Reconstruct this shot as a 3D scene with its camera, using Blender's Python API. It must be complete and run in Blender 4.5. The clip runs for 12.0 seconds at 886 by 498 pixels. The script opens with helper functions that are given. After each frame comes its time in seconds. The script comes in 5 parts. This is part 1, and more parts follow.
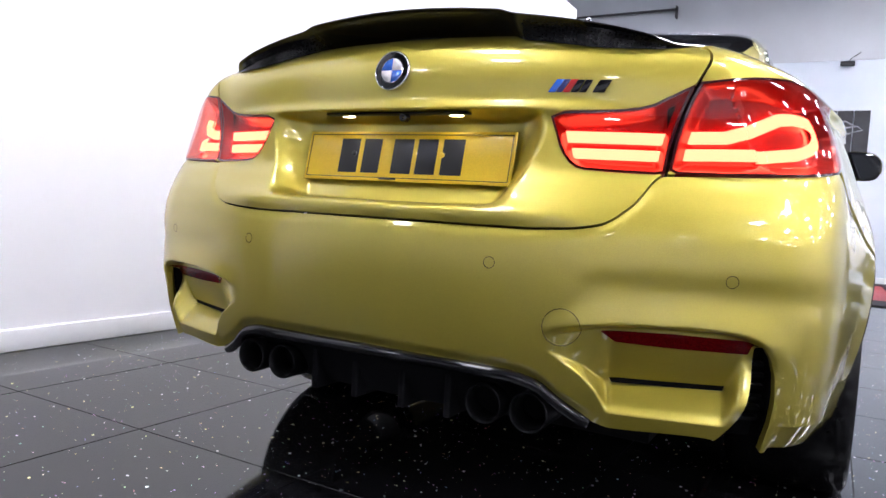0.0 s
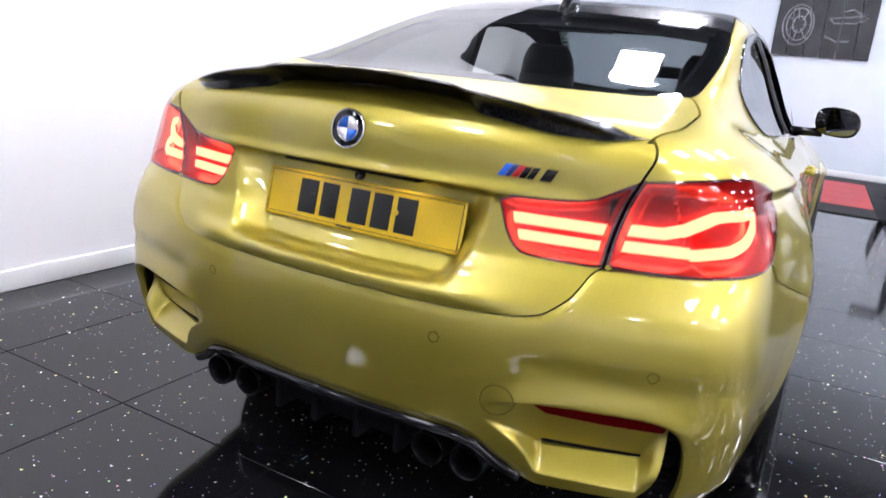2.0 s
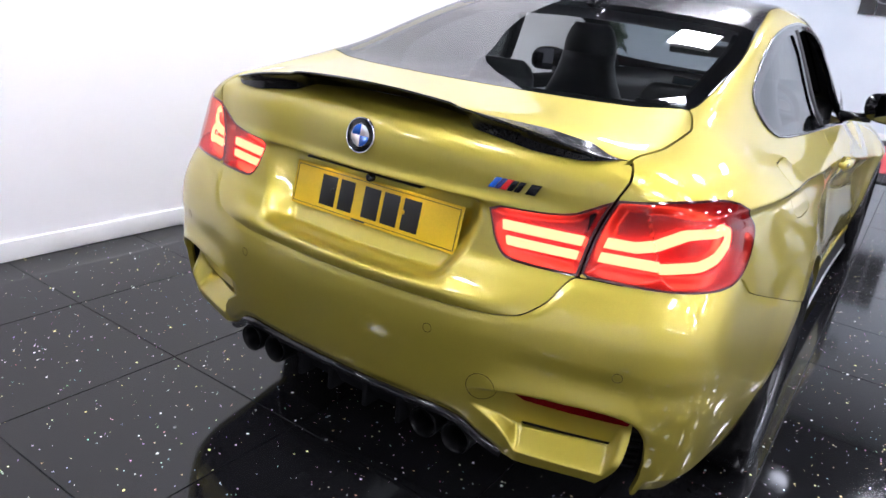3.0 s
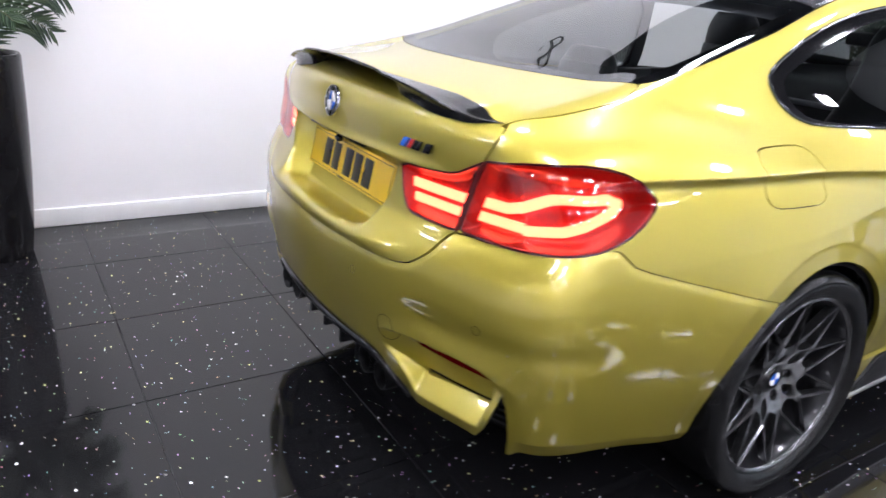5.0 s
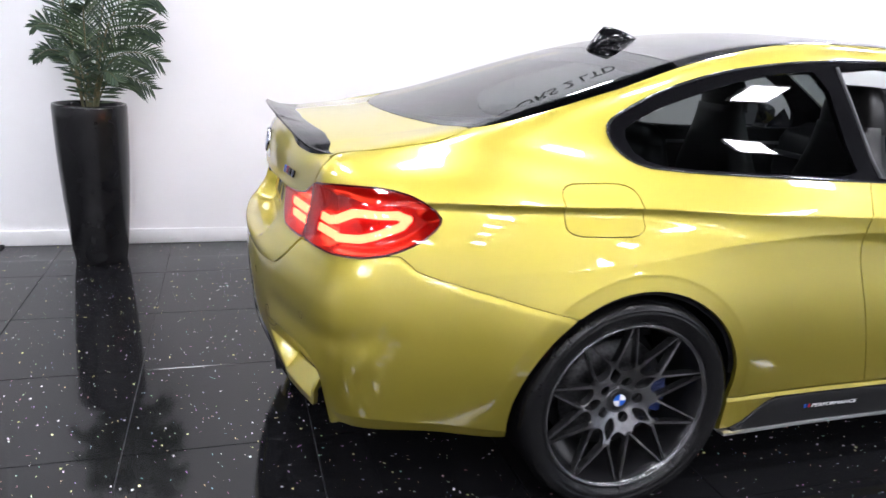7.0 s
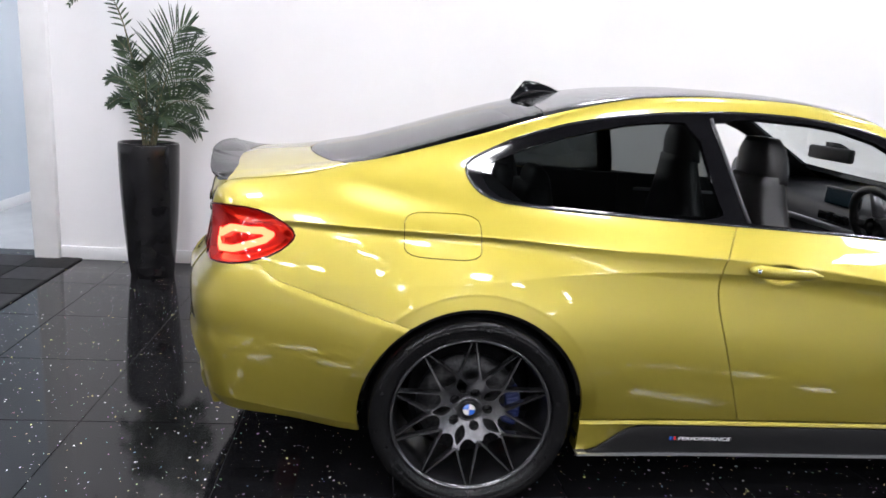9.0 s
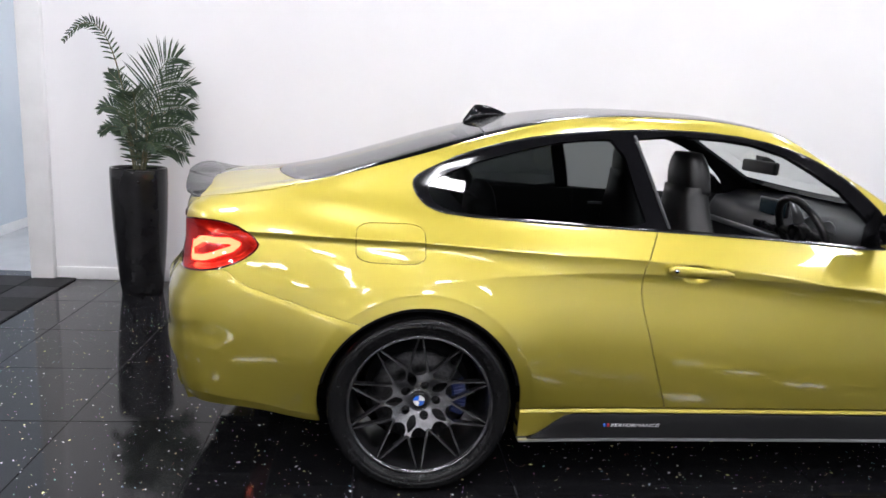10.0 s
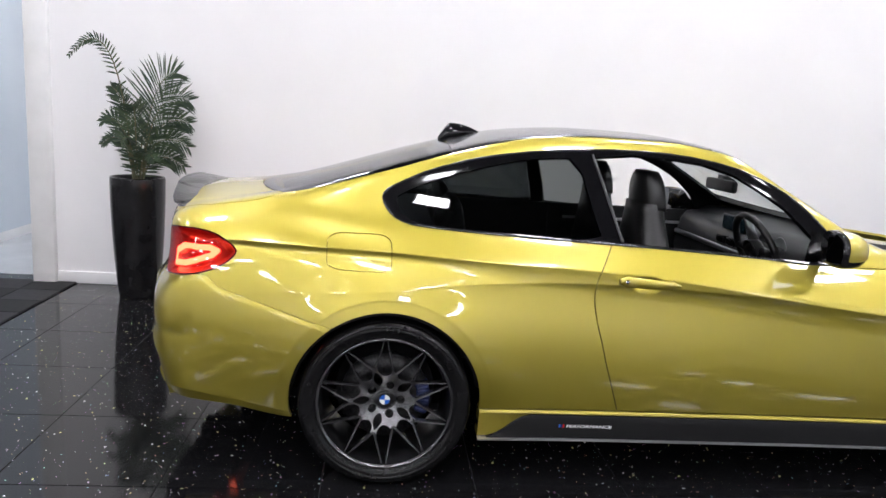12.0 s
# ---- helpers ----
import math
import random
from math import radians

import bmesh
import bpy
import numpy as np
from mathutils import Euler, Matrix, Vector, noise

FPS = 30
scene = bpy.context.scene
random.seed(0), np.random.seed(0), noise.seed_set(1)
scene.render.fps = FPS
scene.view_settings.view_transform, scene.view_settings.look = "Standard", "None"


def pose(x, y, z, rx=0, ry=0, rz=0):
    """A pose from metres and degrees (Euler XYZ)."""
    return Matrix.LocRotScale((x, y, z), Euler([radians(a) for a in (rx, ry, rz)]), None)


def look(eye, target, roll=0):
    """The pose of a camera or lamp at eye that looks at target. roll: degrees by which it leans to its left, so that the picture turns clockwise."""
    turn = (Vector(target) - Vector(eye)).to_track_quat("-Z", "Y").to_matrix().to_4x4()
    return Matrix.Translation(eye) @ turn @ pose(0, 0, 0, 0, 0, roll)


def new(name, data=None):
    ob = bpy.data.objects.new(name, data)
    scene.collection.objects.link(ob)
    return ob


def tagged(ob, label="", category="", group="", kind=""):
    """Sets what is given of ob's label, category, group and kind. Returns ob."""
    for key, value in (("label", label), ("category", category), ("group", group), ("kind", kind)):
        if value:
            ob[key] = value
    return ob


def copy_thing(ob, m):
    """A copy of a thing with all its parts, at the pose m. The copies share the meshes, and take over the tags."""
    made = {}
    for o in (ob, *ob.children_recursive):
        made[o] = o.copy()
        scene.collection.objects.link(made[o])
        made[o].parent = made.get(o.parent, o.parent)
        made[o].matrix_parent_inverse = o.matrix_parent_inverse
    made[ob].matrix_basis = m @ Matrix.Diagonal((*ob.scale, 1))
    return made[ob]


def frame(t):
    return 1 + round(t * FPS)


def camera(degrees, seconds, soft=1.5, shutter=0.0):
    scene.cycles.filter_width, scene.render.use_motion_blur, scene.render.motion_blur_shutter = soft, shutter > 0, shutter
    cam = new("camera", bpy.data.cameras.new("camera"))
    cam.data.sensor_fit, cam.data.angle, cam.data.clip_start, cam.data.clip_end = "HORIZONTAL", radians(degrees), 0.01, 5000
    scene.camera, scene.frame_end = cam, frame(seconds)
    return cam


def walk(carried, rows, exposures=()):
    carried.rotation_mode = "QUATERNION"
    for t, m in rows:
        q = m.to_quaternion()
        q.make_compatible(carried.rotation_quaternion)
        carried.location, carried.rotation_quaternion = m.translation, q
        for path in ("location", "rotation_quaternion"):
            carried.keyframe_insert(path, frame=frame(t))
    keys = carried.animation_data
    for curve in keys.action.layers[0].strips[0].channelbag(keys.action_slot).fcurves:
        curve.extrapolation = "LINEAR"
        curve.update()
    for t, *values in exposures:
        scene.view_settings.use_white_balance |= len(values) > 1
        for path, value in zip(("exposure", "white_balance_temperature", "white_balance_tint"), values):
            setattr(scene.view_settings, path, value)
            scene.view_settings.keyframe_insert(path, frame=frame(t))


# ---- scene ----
cam = camera(64.5, 12.0, shutter=0.5)
PATH = [
    (0, (0.823, -2.185, 0.688), (-0.144, -0.438, 0.581), 3.7),
    (0.5, (0.827, -2.18, 0.686), (-0.132, -0.428, 0.581), 4.0),
    (1, (0.836, -2.167, 0.697), (-0.113, -0.41, 0.581), 5.1),
    (1.5, (0.819, -2.143, 0.832), (-0.081, -0.381, 0.541), 5.6),
    (2, (0.87, -2.161, 1.115), (-0.021, -0.444, 0.611), 5.6),
    (2.5, (0.973, -2.225, 1.27), (0.014, -0.575, 0.671), 5.3),
    (3, (1.044, -2.192, 1.278), (0.027, -0.601, 0.617), 6.5),
    (3.2, (1.061, -2.164, 1.282), (0.011, -0.603, 0.6), 6.3),
    (4.8, (1.649, -1.82, 1.235), (0.113, -0.728, 0.567), 5.3),
    (5, (1.754, -1.715, 1.28), (0.185, -0.694, 0.577), 4.5),
    (5.5, (2.012, -1.596, 1.292), (0.338, -0.683, 0.686), 3.7),
    (6, (2.241, -1.45, 1.306), (0.492, -0.676, 0.72), 1.9),
    (6.5, (2.3, -1.269, 1.325), (0.506, -0.6, 0.748), 2.6),
    (7, (2.46, -1.095, 1.333), (0.634, -0.515, 0.759), 3.6),
    (8.8, (2.875, -0.386, 1.369), (0.94, -0.175, 0.909), 4.5),
    (9, (2.947, -0.345, 1.373), (1.011, -0.141, 0.917), 3.9),
    (9.5, (3.098, -0.276, 1.389), (1.154, -0.074, 0.968), 2.9),
    (10, (3.233, -0.187, 1.384), (1.282, 0.013, 0.992), 3.0),
    (10.5, (3.356, -0.057, 1.419), (1.399, 0.107, 1.041), 4.0),
    (11, (3.425, -0.028, 1.416), (0.874, 0.174, 0.932), 3.1),
    (11.5, (3.432, -0.042, 1.418), (0.8915, 0.178, 0.940), 3.5),
    (12, (3.428, -0.046, 1.421), (1.469, 0.132, 1.06), 3.7),
]
walk(cam, [(t, look(eye, target, roll)) for t, eye, target, roll in PATH],
     exposures=[(0, 0.14, 6100, 14), (1.0, 0.30, 6100, 14), (1.8, 0.25, 6100, 14), (3.2, 0.15, 6150, 13), (5.0, 0.12, 6200, 12), (6.5, 0.1, 6250, 11), (9.0, -0.2, 6400, 10), (12, -0.35, 6500, 10)])

# ---- world and light ----
world = bpy.data.worlds.new("world")
scene.world = world
world.use_nodes = True
world.node_tree.nodes["Background"].inputs[0].default_value = (0.75, 0.82, 1.0, 1)
world.node_tree.nodes["Background"].inputs[1].default_value = 0.02
scene.view_settings.exposure = 0.0
LAMP = 76.0                                    # strength of the ceiling panels


# ---- materials ----
def material(name, base=(0.5, 0.5, 0.5), rough=0.5, metal=0.0, coat=0.0, spec=0.5, emit=None, power=0.0):
    m = bpy.data.materials.new(name)
    m.use_nodes = True
    b = m.node_tree.nodes["Principled BSDF"]
    b.inputs["Base Color"].default_value = (*base, 1)
    b.inputs["Roughness"].default_value = rough
    b.inputs["Metallic"].default_value = metal
    b.inputs["Coat Weight"].default_value = coat
    b.inputs["Coat Roughness"].default_value = 0.03
    b.inputs["Specular IOR Level"].default_value = spec
    if emit:
        b.inputs["Emission Color"].default_value = (*emit, 1)
        b.inputs["Emission Strength"].default_value = power
    return m


def nodes(m):
    t = m.node_tree
    return t.nodes, t.links, t.nodes["Principled BSDF"]


def grain(m, scale, low, high, detail=4, spot="Base Color", space="Object", stretch=(1, 1, 1)):
    """Noise between two colours (or values) on one input."""
    n, l, b = nodes(m)
    tc, mp, no, rp = n.new("ShaderNodeTexCoord"), n.new("ShaderNodeMapping"), n.new("ShaderNodeTexNoise"), n.new("ShaderNodeValToRGB")
    mp.inputs["Scale"].default_value = stretch
    no.inputs["Scale"].default_value, no.inputs["Detail"].default_value = scale, detail
    l.new(tc.outputs[space], mp.inputs[0])
    l.new(mp.outputs[0], no.inputs["Vector"])
    l.new(no.outputs["Fac"], rp.inputs[0])
    rp.color_ramp.elements[0].position, rp.color_ramp.elements[1].position = 0.35, 0.65
    for e, c in zip(rp.color_ramp.elements, (low, high)):
        e.color = (*c, 1) if isinstance(c, tuple) else (c, c, c, 1)
    l.new(rp.outputs[0], b.inputs[spot])
    return rp


def relief(m, scale, strength, distance=0.002, detail=3, stretch=(1, 1, 1)):
    n, l, b = nodes(m)
    tc, mp, no, bp = n.new("ShaderNodeTexCoord"), n.new("ShaderNodeMapping"), n.new("ShaderNodeTexNoise"), n.new("ShaderNodeBump")
    mp.inputs["Scale"].default_value = stretch
    no.inputs["Scale"].default_value, no.inputs["Detail"].default_value = scale, detail
    bp.inputs["Strength"].default_value, bp.inputs["Distance"].default_value = strength, distance
    l.new(tc.outputs["Object"], mp.inputs[0])
    l.new(mp.outputs[0], no.inputs["Vector"])
    l.new(no.outputs["Fac"], bp.inputs["Height"])
    l.new(bp.outputs[0], b.inputs["Normal"])


def tinted_glass(name, tint, gloss=0.02):
    """A thin pane: tinted see-through under a mirror-like face."""
    m = bpy.data.materials.new(name)
    m.use_nodes = True
    n, l = m.node_tree.nodes, m.node_tree.links
    n.clear()
    out, mix, tr, gl, fr = (n.new("ShaderNode" + k) for k in ("OutputMaterial", "MixShader", "BsdfTransparent", "BsdfGlossy", "LayerWeight"))
    pw, sc = n.new("ShaderNodeMath"), n.new("ShaderNodeMath")
    tr.inputs[0].default_value = (*tint, 1)
    gl.inputs["Roughness"].default_value = gloss
    fr.inputs[0].default_value = 0.5
    pw.operation, pw.inputs[1].default_value = "POWER", 5.0
    sc.operation, sc.inputs[1].default_value, sc.inputs[2].default_value = "MULTIPLY_ADD", 0.94, 0.055
    l.new(fr.outputs["Facing"], pw.inputs[0])
    l.new(pw.outputs[0], sc.inputs[0])
    l.new(sc.outputs[0], mix.inputs[0])
    l.new(tr.outputs[0], mix.inputs[1])
    l.new(gl.outputs[0], mix.inputs[2])
    l.new(mix.outputs[0], out.inputs[0])
    return m


paint = material("yellow_metallic_paint", (0.50, 0.412, 0.045), 0.46, 0.86, 1.0)
grain(paint, 900, (0.46, 0.380, 0.038), (0.54, 0.444, 0.052), 2)
# bare flakes in the paint give a paler sheen
n_, l_, b_ = nodes(paint)
fl_, mx_ = n_.new("ShaderNodeBsdfGlossy"), n_.new("ShaderNodeMixShader")
fl_.inputs["Color"].default_value, fl_.inputs["Roughness"].default_value = (0.92, 0.88, 0.66, 1), 0.30
mx_.inputs[0].default_value = 0.055
l_.new(b_.outputs[0], mx_.inputs[1])
l_.new(fl_.outputs[0], mx_.inputs[2])
l_.new(mx_.outputs[0], n_["Material Output"].inputs[0])
nodes(paint)[2].inputs["Coat IOR"].default_value = 1.50
carbon = material("carbon_fibre", (0.012, 0.012, 0.013), 0.25, 0.0, 0.55, 0.3)
n_, l_, b_ = nodes(carbon)
tc_, ck_ = n_.new("ShaderNodeTexCoord"), n_.new("ShaderNodeTexChecker")
ck_.inputs["Scale"].default_value = 260
ck_.inputs["Color1"].default_value, ck_.inputs["Color2"].default_value = (0.007, 0.007, 0.008, 1), (0.022, 0.022, 0.024, 1)
l_.new(tc_.outputs["Object"], ck_.inputs[0])
l_.new(ck_.outputs[0], b_.inputs["Base Color"])
spoiler_black = material("spoiler_carbon", (0.007, 0.007, 0.0075), 0.20, 0.0, 0.12, 0.18)
grain(spoiler_black, 220, (0.005, 0.005, 0.0055), (0.010, 0.010, 0.0105), 1)
gloss_black = material("gloss_black", (0.006, 0.006, 0.007), 0.07, 0.0, 0.15, 0.35)
bead_black = material("window_bead_black", (0.01, 0.01, 0.011), 0.10, 0.0, 1.0)
satin_black = material("satin_black", (0.008, 0.008, 0.0085), 0.42, 0, 0, 0.18)
relief(satin_black, 600, 0.15)
matt_black = material("matt_black", (0.005, 0.005, 0.006), 0.8, 0, 0, 0.12)
rubber = material("tyre_rubber", (0.006, 0.006, 0.007), 0.27, 0, 0, 0.24)
grain(rubber, 60, (0.003, 0.003, 0.0034), (0.007, 0.007, 0.0075))
relief(rubber, 260, 0.12)
rim_grey = material("gunmetal_rim", (0.08, 0.08, 0.085), 0.20, 0.9, 0.4)
grain(rim_grey, 25, (0.10, 0.10, 0.105), (0.14, 0.14, 0.145))
# hub base paler than the spokes, so its gleam lies in the colour
rim_gleam = material("machined_hub_gleam", (0.42, 0.42, 0.43), 0.20, 0.95, 0.3)
grain(rim_gleam, 60, (0.26, 0.26, 0.27), (0.36, 0.36, 0.37))
rim_dark = material("dark_rim", (0.02, 0.02, 0.022), 0.3, 0.6, 0.4)
steel = material("dull_steel", (0.05, 0.05, 0.052), 0.45, 0.9)
grain(steel, 80, (0.03, 0.03, 0.032), (0.07, 0.07, 0.072), stretch=(1, 1, 1))
chrome = material("bright_chrome", (0.75, 0.75, 0.77), 0.08, 1.0)
# near-black base puts the shade under the bumper into the exhaust colour
dark_chrome = material("dark_chrome", (0.005, 0.005, 0.0055), 0.30, 0.2, 0, 0.12)
caliper_blue = material("blue_caliper_paint", (0.010, 0.022, 0.11), 0.4, 0.2, 0.4)
leather = material("black_leather", (0.0075, 0.0072, 0.0072), 0.34)
relief(leather, 350, 0.25)
trim_grey = material("dark_grey_trim", (0.07, 0.07, 0.075), 0.5)
relief(trim_grey, 500, 0.2)
dash_grey = material("dashboard_grain", (0.022, 0.022, 0.024), 0.42)
relief(dash_grey, 500, 0.2)
silver_trim = material("silver_trim", (0.5, 0.5, 0.52), 0.3, 0.9)
plate_yellow = material("plate_yellow", (0.80, 0.47, 0.01), 0.35, 0, 0.3)
grain(plate_yellow, 300, (0.76, 0.50, 0.012), (0.83, 0.55, 0.018))
plate_black = material("plate_black", (0.012, 0.012, 0.012), 0.4)
badge_blue = material("badge_blue", (0.02, 0.12, 0.55), 0.2, 0, 0.8)
badge_navy = material("badge_navy", (0.02, 0.03, 0.14), 0.2, 0, 0.8)
badge_red = material("badge_red", (0.55, 0.02, 0.02), 0.2, 0, 0.8)
badge_white = material("badge_white", (0.8, 0.8, 0.8), 0.25, 0, 0.6)
# faint emission stands in for red light scattered inside the lamp
lamp_housing = material("lit_lamp_housing_red", (0.17, 0.004, 0.006), 0.3, 0.0, 0.5, emit=(1.0, 0.02, 0.012), power=0.02)
lamp_rim = material("lamp_edge_dark_red", (0.05, 0.004, 0.005), 0.15, 0, 1.0)
lamp_glow = material("glowing_light_guide", (0.6, 0.1, 0.04), 0.4, emit=(1.0, 0.165, 0.085), power=13.0)
lens_red = tinted_glass("red_lens", (1.0, 0.42, 0.36))
reflector_red = material("reflector_red", (0.22, 0.003, 0.006), 0.15, 0, 0.0, 0.12)
grain(reflector_red, 400, (0.07, 0.001, 0.002), (0.15, 0.002, 0.003))
glass_rear = tinted_glass("rear_window_glass", (0.42, 0.44, 0.44))
glass_dark = tinted_glass("privacy_glass", (0.17, 0.185, 0.185))
glass_clear = tinted_glass("clear_window_glass", (0.88, 0.92, 0.91))
plate_lamp = material("number_plate_lamp", (0.9, 0.9, 0.8), 0.4, emit=(1.0, 0.86, 0.55), power=26.0)
# dark base imitates the dark reflection in the door mirrors
mirror_glass = material("mirror_glass", (0.14, 0.145, 0.155), 0.02, 1.0)
screen_blue = material("lit_screen", (0.01, 0.02, 0.03), 0.2, emit=(0.05, 0.20, 0.28), power=0.010)

wall_white = material("white_wall_paint", (0.84, 0.832, 0.842), 0.55)
grain(wall_white, 1.4, (0.825, 0.817, 0.83), (0.85, 0.842, 0.852))
relief(wall_white, 180, 0.12, 0.001)
wall_blue = material("pale_blue_wall_paint", (0.62, 0.68, 0.74), 0.55)
grain(wall_blue, 1.2, (0.60, 0.66, 0.72), (0.66, 0.71, 0.76))
relief(wall_blue, 120, 0.12, 0.001)
wall_grey = material("grey_wall_paint", (0.50, 0.52, 0.545), 0.6)
grain(wall_grey, 1.1, (0.47, 0.49, 0.515), (0.53, 0.55, 0.575))
relief(wall_grey, 120, 0.12, 0.001)
skirting_white = material("white_gloss_skirting", (0.80, 0.80, 0.80), 0.3)
grain(skirting_white, 6, (0.77, 0.77, 0.77), (0.82, 0.82, 0.82))
ceiling_dark = material("dark_ceiling", (0.045, 0.045, 0.05), 0.8)
grain(ceiling_dark, 2, (0.035, 0.035, 0.04), (0.055, 0.055, 0.06))
floor_plain = material("grout_dark", (0.05, 0.05, 0.052), 0.7)
grain(floor_plain, 20, (0.035, 0.035, 0.037), (0.07, 0.07, 0.072))
pale_floor = material("pale_floor_tile", (0.42, 0.44, 0.46), 0.3)
grain(pale_floor, 3, (0.38, 0.40, 0.43), (0.48, 0.50, 0.52))
mat_black = material("black_mat_plastic", (0.01, 0.01, 0.011), 0.6, 0, 0, 0.2)
grain(mat_black, 40, (0.006, 0.006, 0.007), (0.013, 0.013, 0.014))
mat_grey = material("grey_mat_plastic", (0.022, 0.022, 0.024), 0.55, 0, 0, 0.2)
grain(mat_grey, 40, (0.016, 0.016, 0.018), (0.028, 0.028, 0.03))
mat_red = material("red_mat_plastic", (0.42, 0.02, 0.02), 0.5)
grain(mat_red, 40, (0.38, 0.015, 0.015), (0.47, 0.03, 0.03))
pot_black = material("black_glazed_pot", (0.006, 0.006, 0.007), 0.20, 0, 0.0, 0.3)
grain(pot_black, 8, (0.006, 0.006, 0.007), (0.012, 0.012, 0.013))
leaf_green = material("palm_leaf", (0.06, 0.11, 0.05), 0.45)
n_, l_, b_ = nodes(leaf_green)
gi_, rp_ = n_.new("ShaderNodeNewGeometry"), n_.new("ShaderNodeValToRGB")
l_.new(gi_.outputs["Random Per Island"], rp_.inputs[0])
rp_.color_ramp.elements[0].color, rp_.color_ramp.elements[1].color = (0.012, 0.032, 0.020, 1), (0.052, 0.088, 0.036, 1)
l_.new(rp_.outputs[0], b_.inputs["Base Color"])
stem_brown = material("palm_stem", (0.10, 0.10, 0.05), 0.6)
grain(stem_brown, 30, (0.07, 0.08, 0.035), (0.15, 0.12, 0.06))
soil = material("dark_soil", (0.03, 0.022, 0.016), 0.9)
grain(soil, 60, (0.02, 0.015, 0.01), (0.05, 0.035, 0.025))
tube_lit = material("lit_tube", (0.9, 0.9, 0.9), 0.4, emit=(0.96, 0.95, 1.0), power=LAMP)
tube_case = material("lamp_case_white", (0.7, 0.7, 0.7), 0.4)
poster_dark = material("poster_black", (0.015, 0.015, 0.017), 0.35)
grain(poster_dark, 3, (0.008, 0.008, 0.01), (0.03, 0.03, 0.034), 6)
poster_grey = material("poster_grey", (0.25, 0.25, 0.27), 0.4)
white_paint = material("white_car_paint", (0.78, 0.78, 0.79), 0.25, 0, 1.0)
pipe_black = material("black_pipe", (0.02, 0.02, 0.022), 0.4, 0.3)

# black speckled stone: fine mirror-like flecks in polished black
stone = material("black_sparkle_stone", (0.008, 0.008, 0.009), 0.05, 0.0, 0.0, 0.36)
n_, l_, b_ = nodes(stone)
tc_, oi_, ad_, rv_ = n_.new("ShaderNodeTexCoord"), n_.new("ShaderNodeObjectInfo"), n_.new("ShaderNodeVectorMath"), n_.new("ShaderNodeVectorMath")
rv_.operation = "SCALE"
rv_.inputs[0].default_value = (37.0, 19.0, 0.0)
l_.new(oi_.outputs["Random"], rv_.inputs["Scale"])
l_.new(tc_.outputs["Object"], ad_.inputs[0])
l_.new(rv_.outputs[0], ad_.inputs[1])
fleck = None
for size, part_lit, cut in ((56, 0.90, 0.15), (120, 0.93, 0.19)):
    vo, rp, mu, hs = n_.new("ShaderNodeTexVoronoi"), n_.new("ShaderNodeMath"), n_.new("ShaderNodeMath"), n_.new("ShaderNodeSeparateColor")
    vo.inputs["Scale"].default_value = size
    l_.new(ad_.outputs[0], vo.inputs["Vector"])
    l_.new(vo.outputs["Color"], hs.inputs[0])
    rp.operation = "LESS_THAN"
    big = n_.new("ShaderNodeMath")
    big.operation, big.inputs[1].default_value, big.inputs[2].default_value = "MULTIPLY_ADD", 1.2 * cut, 0.40 * cut
    l_.new(hs.outputs[1], big.inputs[0])
    l_.new(big.outputs[0], rp.inputs[1])
    l_.new(vo.outputs["Distance"], rp.inputs[0])
    gt = n_.new("ShaderNodeMath")
    gt.operation, gt.inputs[1].default_value = "GREATER_THAN", part_lit
    l_.new(hs.outputs[0], gt.inputs[0])
    mu.operation = "MULTIPLY"
    l_.new(rp.outputs[0], mu.inputs[0])
    l_.new(gt.outputs[0], mu.inputs[1])
    if fleck is None:
        fleck, tone = mu, vo
    else:
        mx = n_.new("ShaderNodeMath")
        mx.operation = "MAXIMUM"
        l_.new(fleck.outputs[0], mx.inputs[0])
        l_.new(mu.outputs[0], mx.inputs[1])
        fleck = mx
# fleck colours are boosted, so part of their glint lies in the base colour
mixc, hsv = n_.new("ShaderNodeMix"), n_.new("ShaderNodeHueSaturation")
mixc.data_type = "RGBA"
hsv.inputs["Saturation"].default_value, hsv.inputs["Value"].default_value = 0.75, 2.2
l_.new(tone.outputs["Color"], hsv.inputs["Color"])
l_.new(fleck.outputs[0], mixc.inputs[0])
mixc.inputs[6].default_value = (0.008, 0.008, 0.009, 1)
l_.new(hsv.outputs[0], mixc.inputs[7])
l_.new(mixc.outputs[2], b_.inputs["Base Color"])
# each fleck is a tiny tilted mirror
half_m = n_.new("ShaderNodeMath")
half_m.operation, half_m.inputs[1].default_value = "MULTIPLY", 0.5
l_.new(fleck.outputs[0], half_m.inputs[0])
l_.new(half_m.outputs[0], b_.inputs["Metallic"])
geo, cen, tilt_v, addn, nrm = n_.new("ShaderNodeNewGeometry"), n_.new("ShaderNodeVectorMath"), n_.new("ShaderNodeVectorMath"), n_.new("ShaderNodeVectorMath"), n_.new("ShaderNodeVectorMath")
cen.operation, cen.inputs[1].default_value = "SUBTRACT", (0.5, 0.5, 0.5)
l_.new(tone.outputs["Color"], cen.inputs[0])
sc = n_.new("ShaderNodeMath")
sc.operation, sc.inputs[1].default_value = "MULTIPLY", 0.6
l_.new(fleck.outputs[0], sc.inputs[0])
tilt_v.operation = "SCALE"
l_.new(cen.outputs[0], tilt_v.inputs[0])
l_.new(sc.outputs[0], tilt_v.inputs["Scale"])
l_.new(geo.outputs["Normal"], addn.inputs[0])
l_.new(tilt_v.outputs[0], addn.inputs[1])
nrm.operation = "NORMALIZE"
l_.new(addn.outputs[0], nrm.inputs[0])
l_.new(nrm.outputs[0], b_.inputs["Normal"])
ro_ = n_.new("ShaderNodeMath")
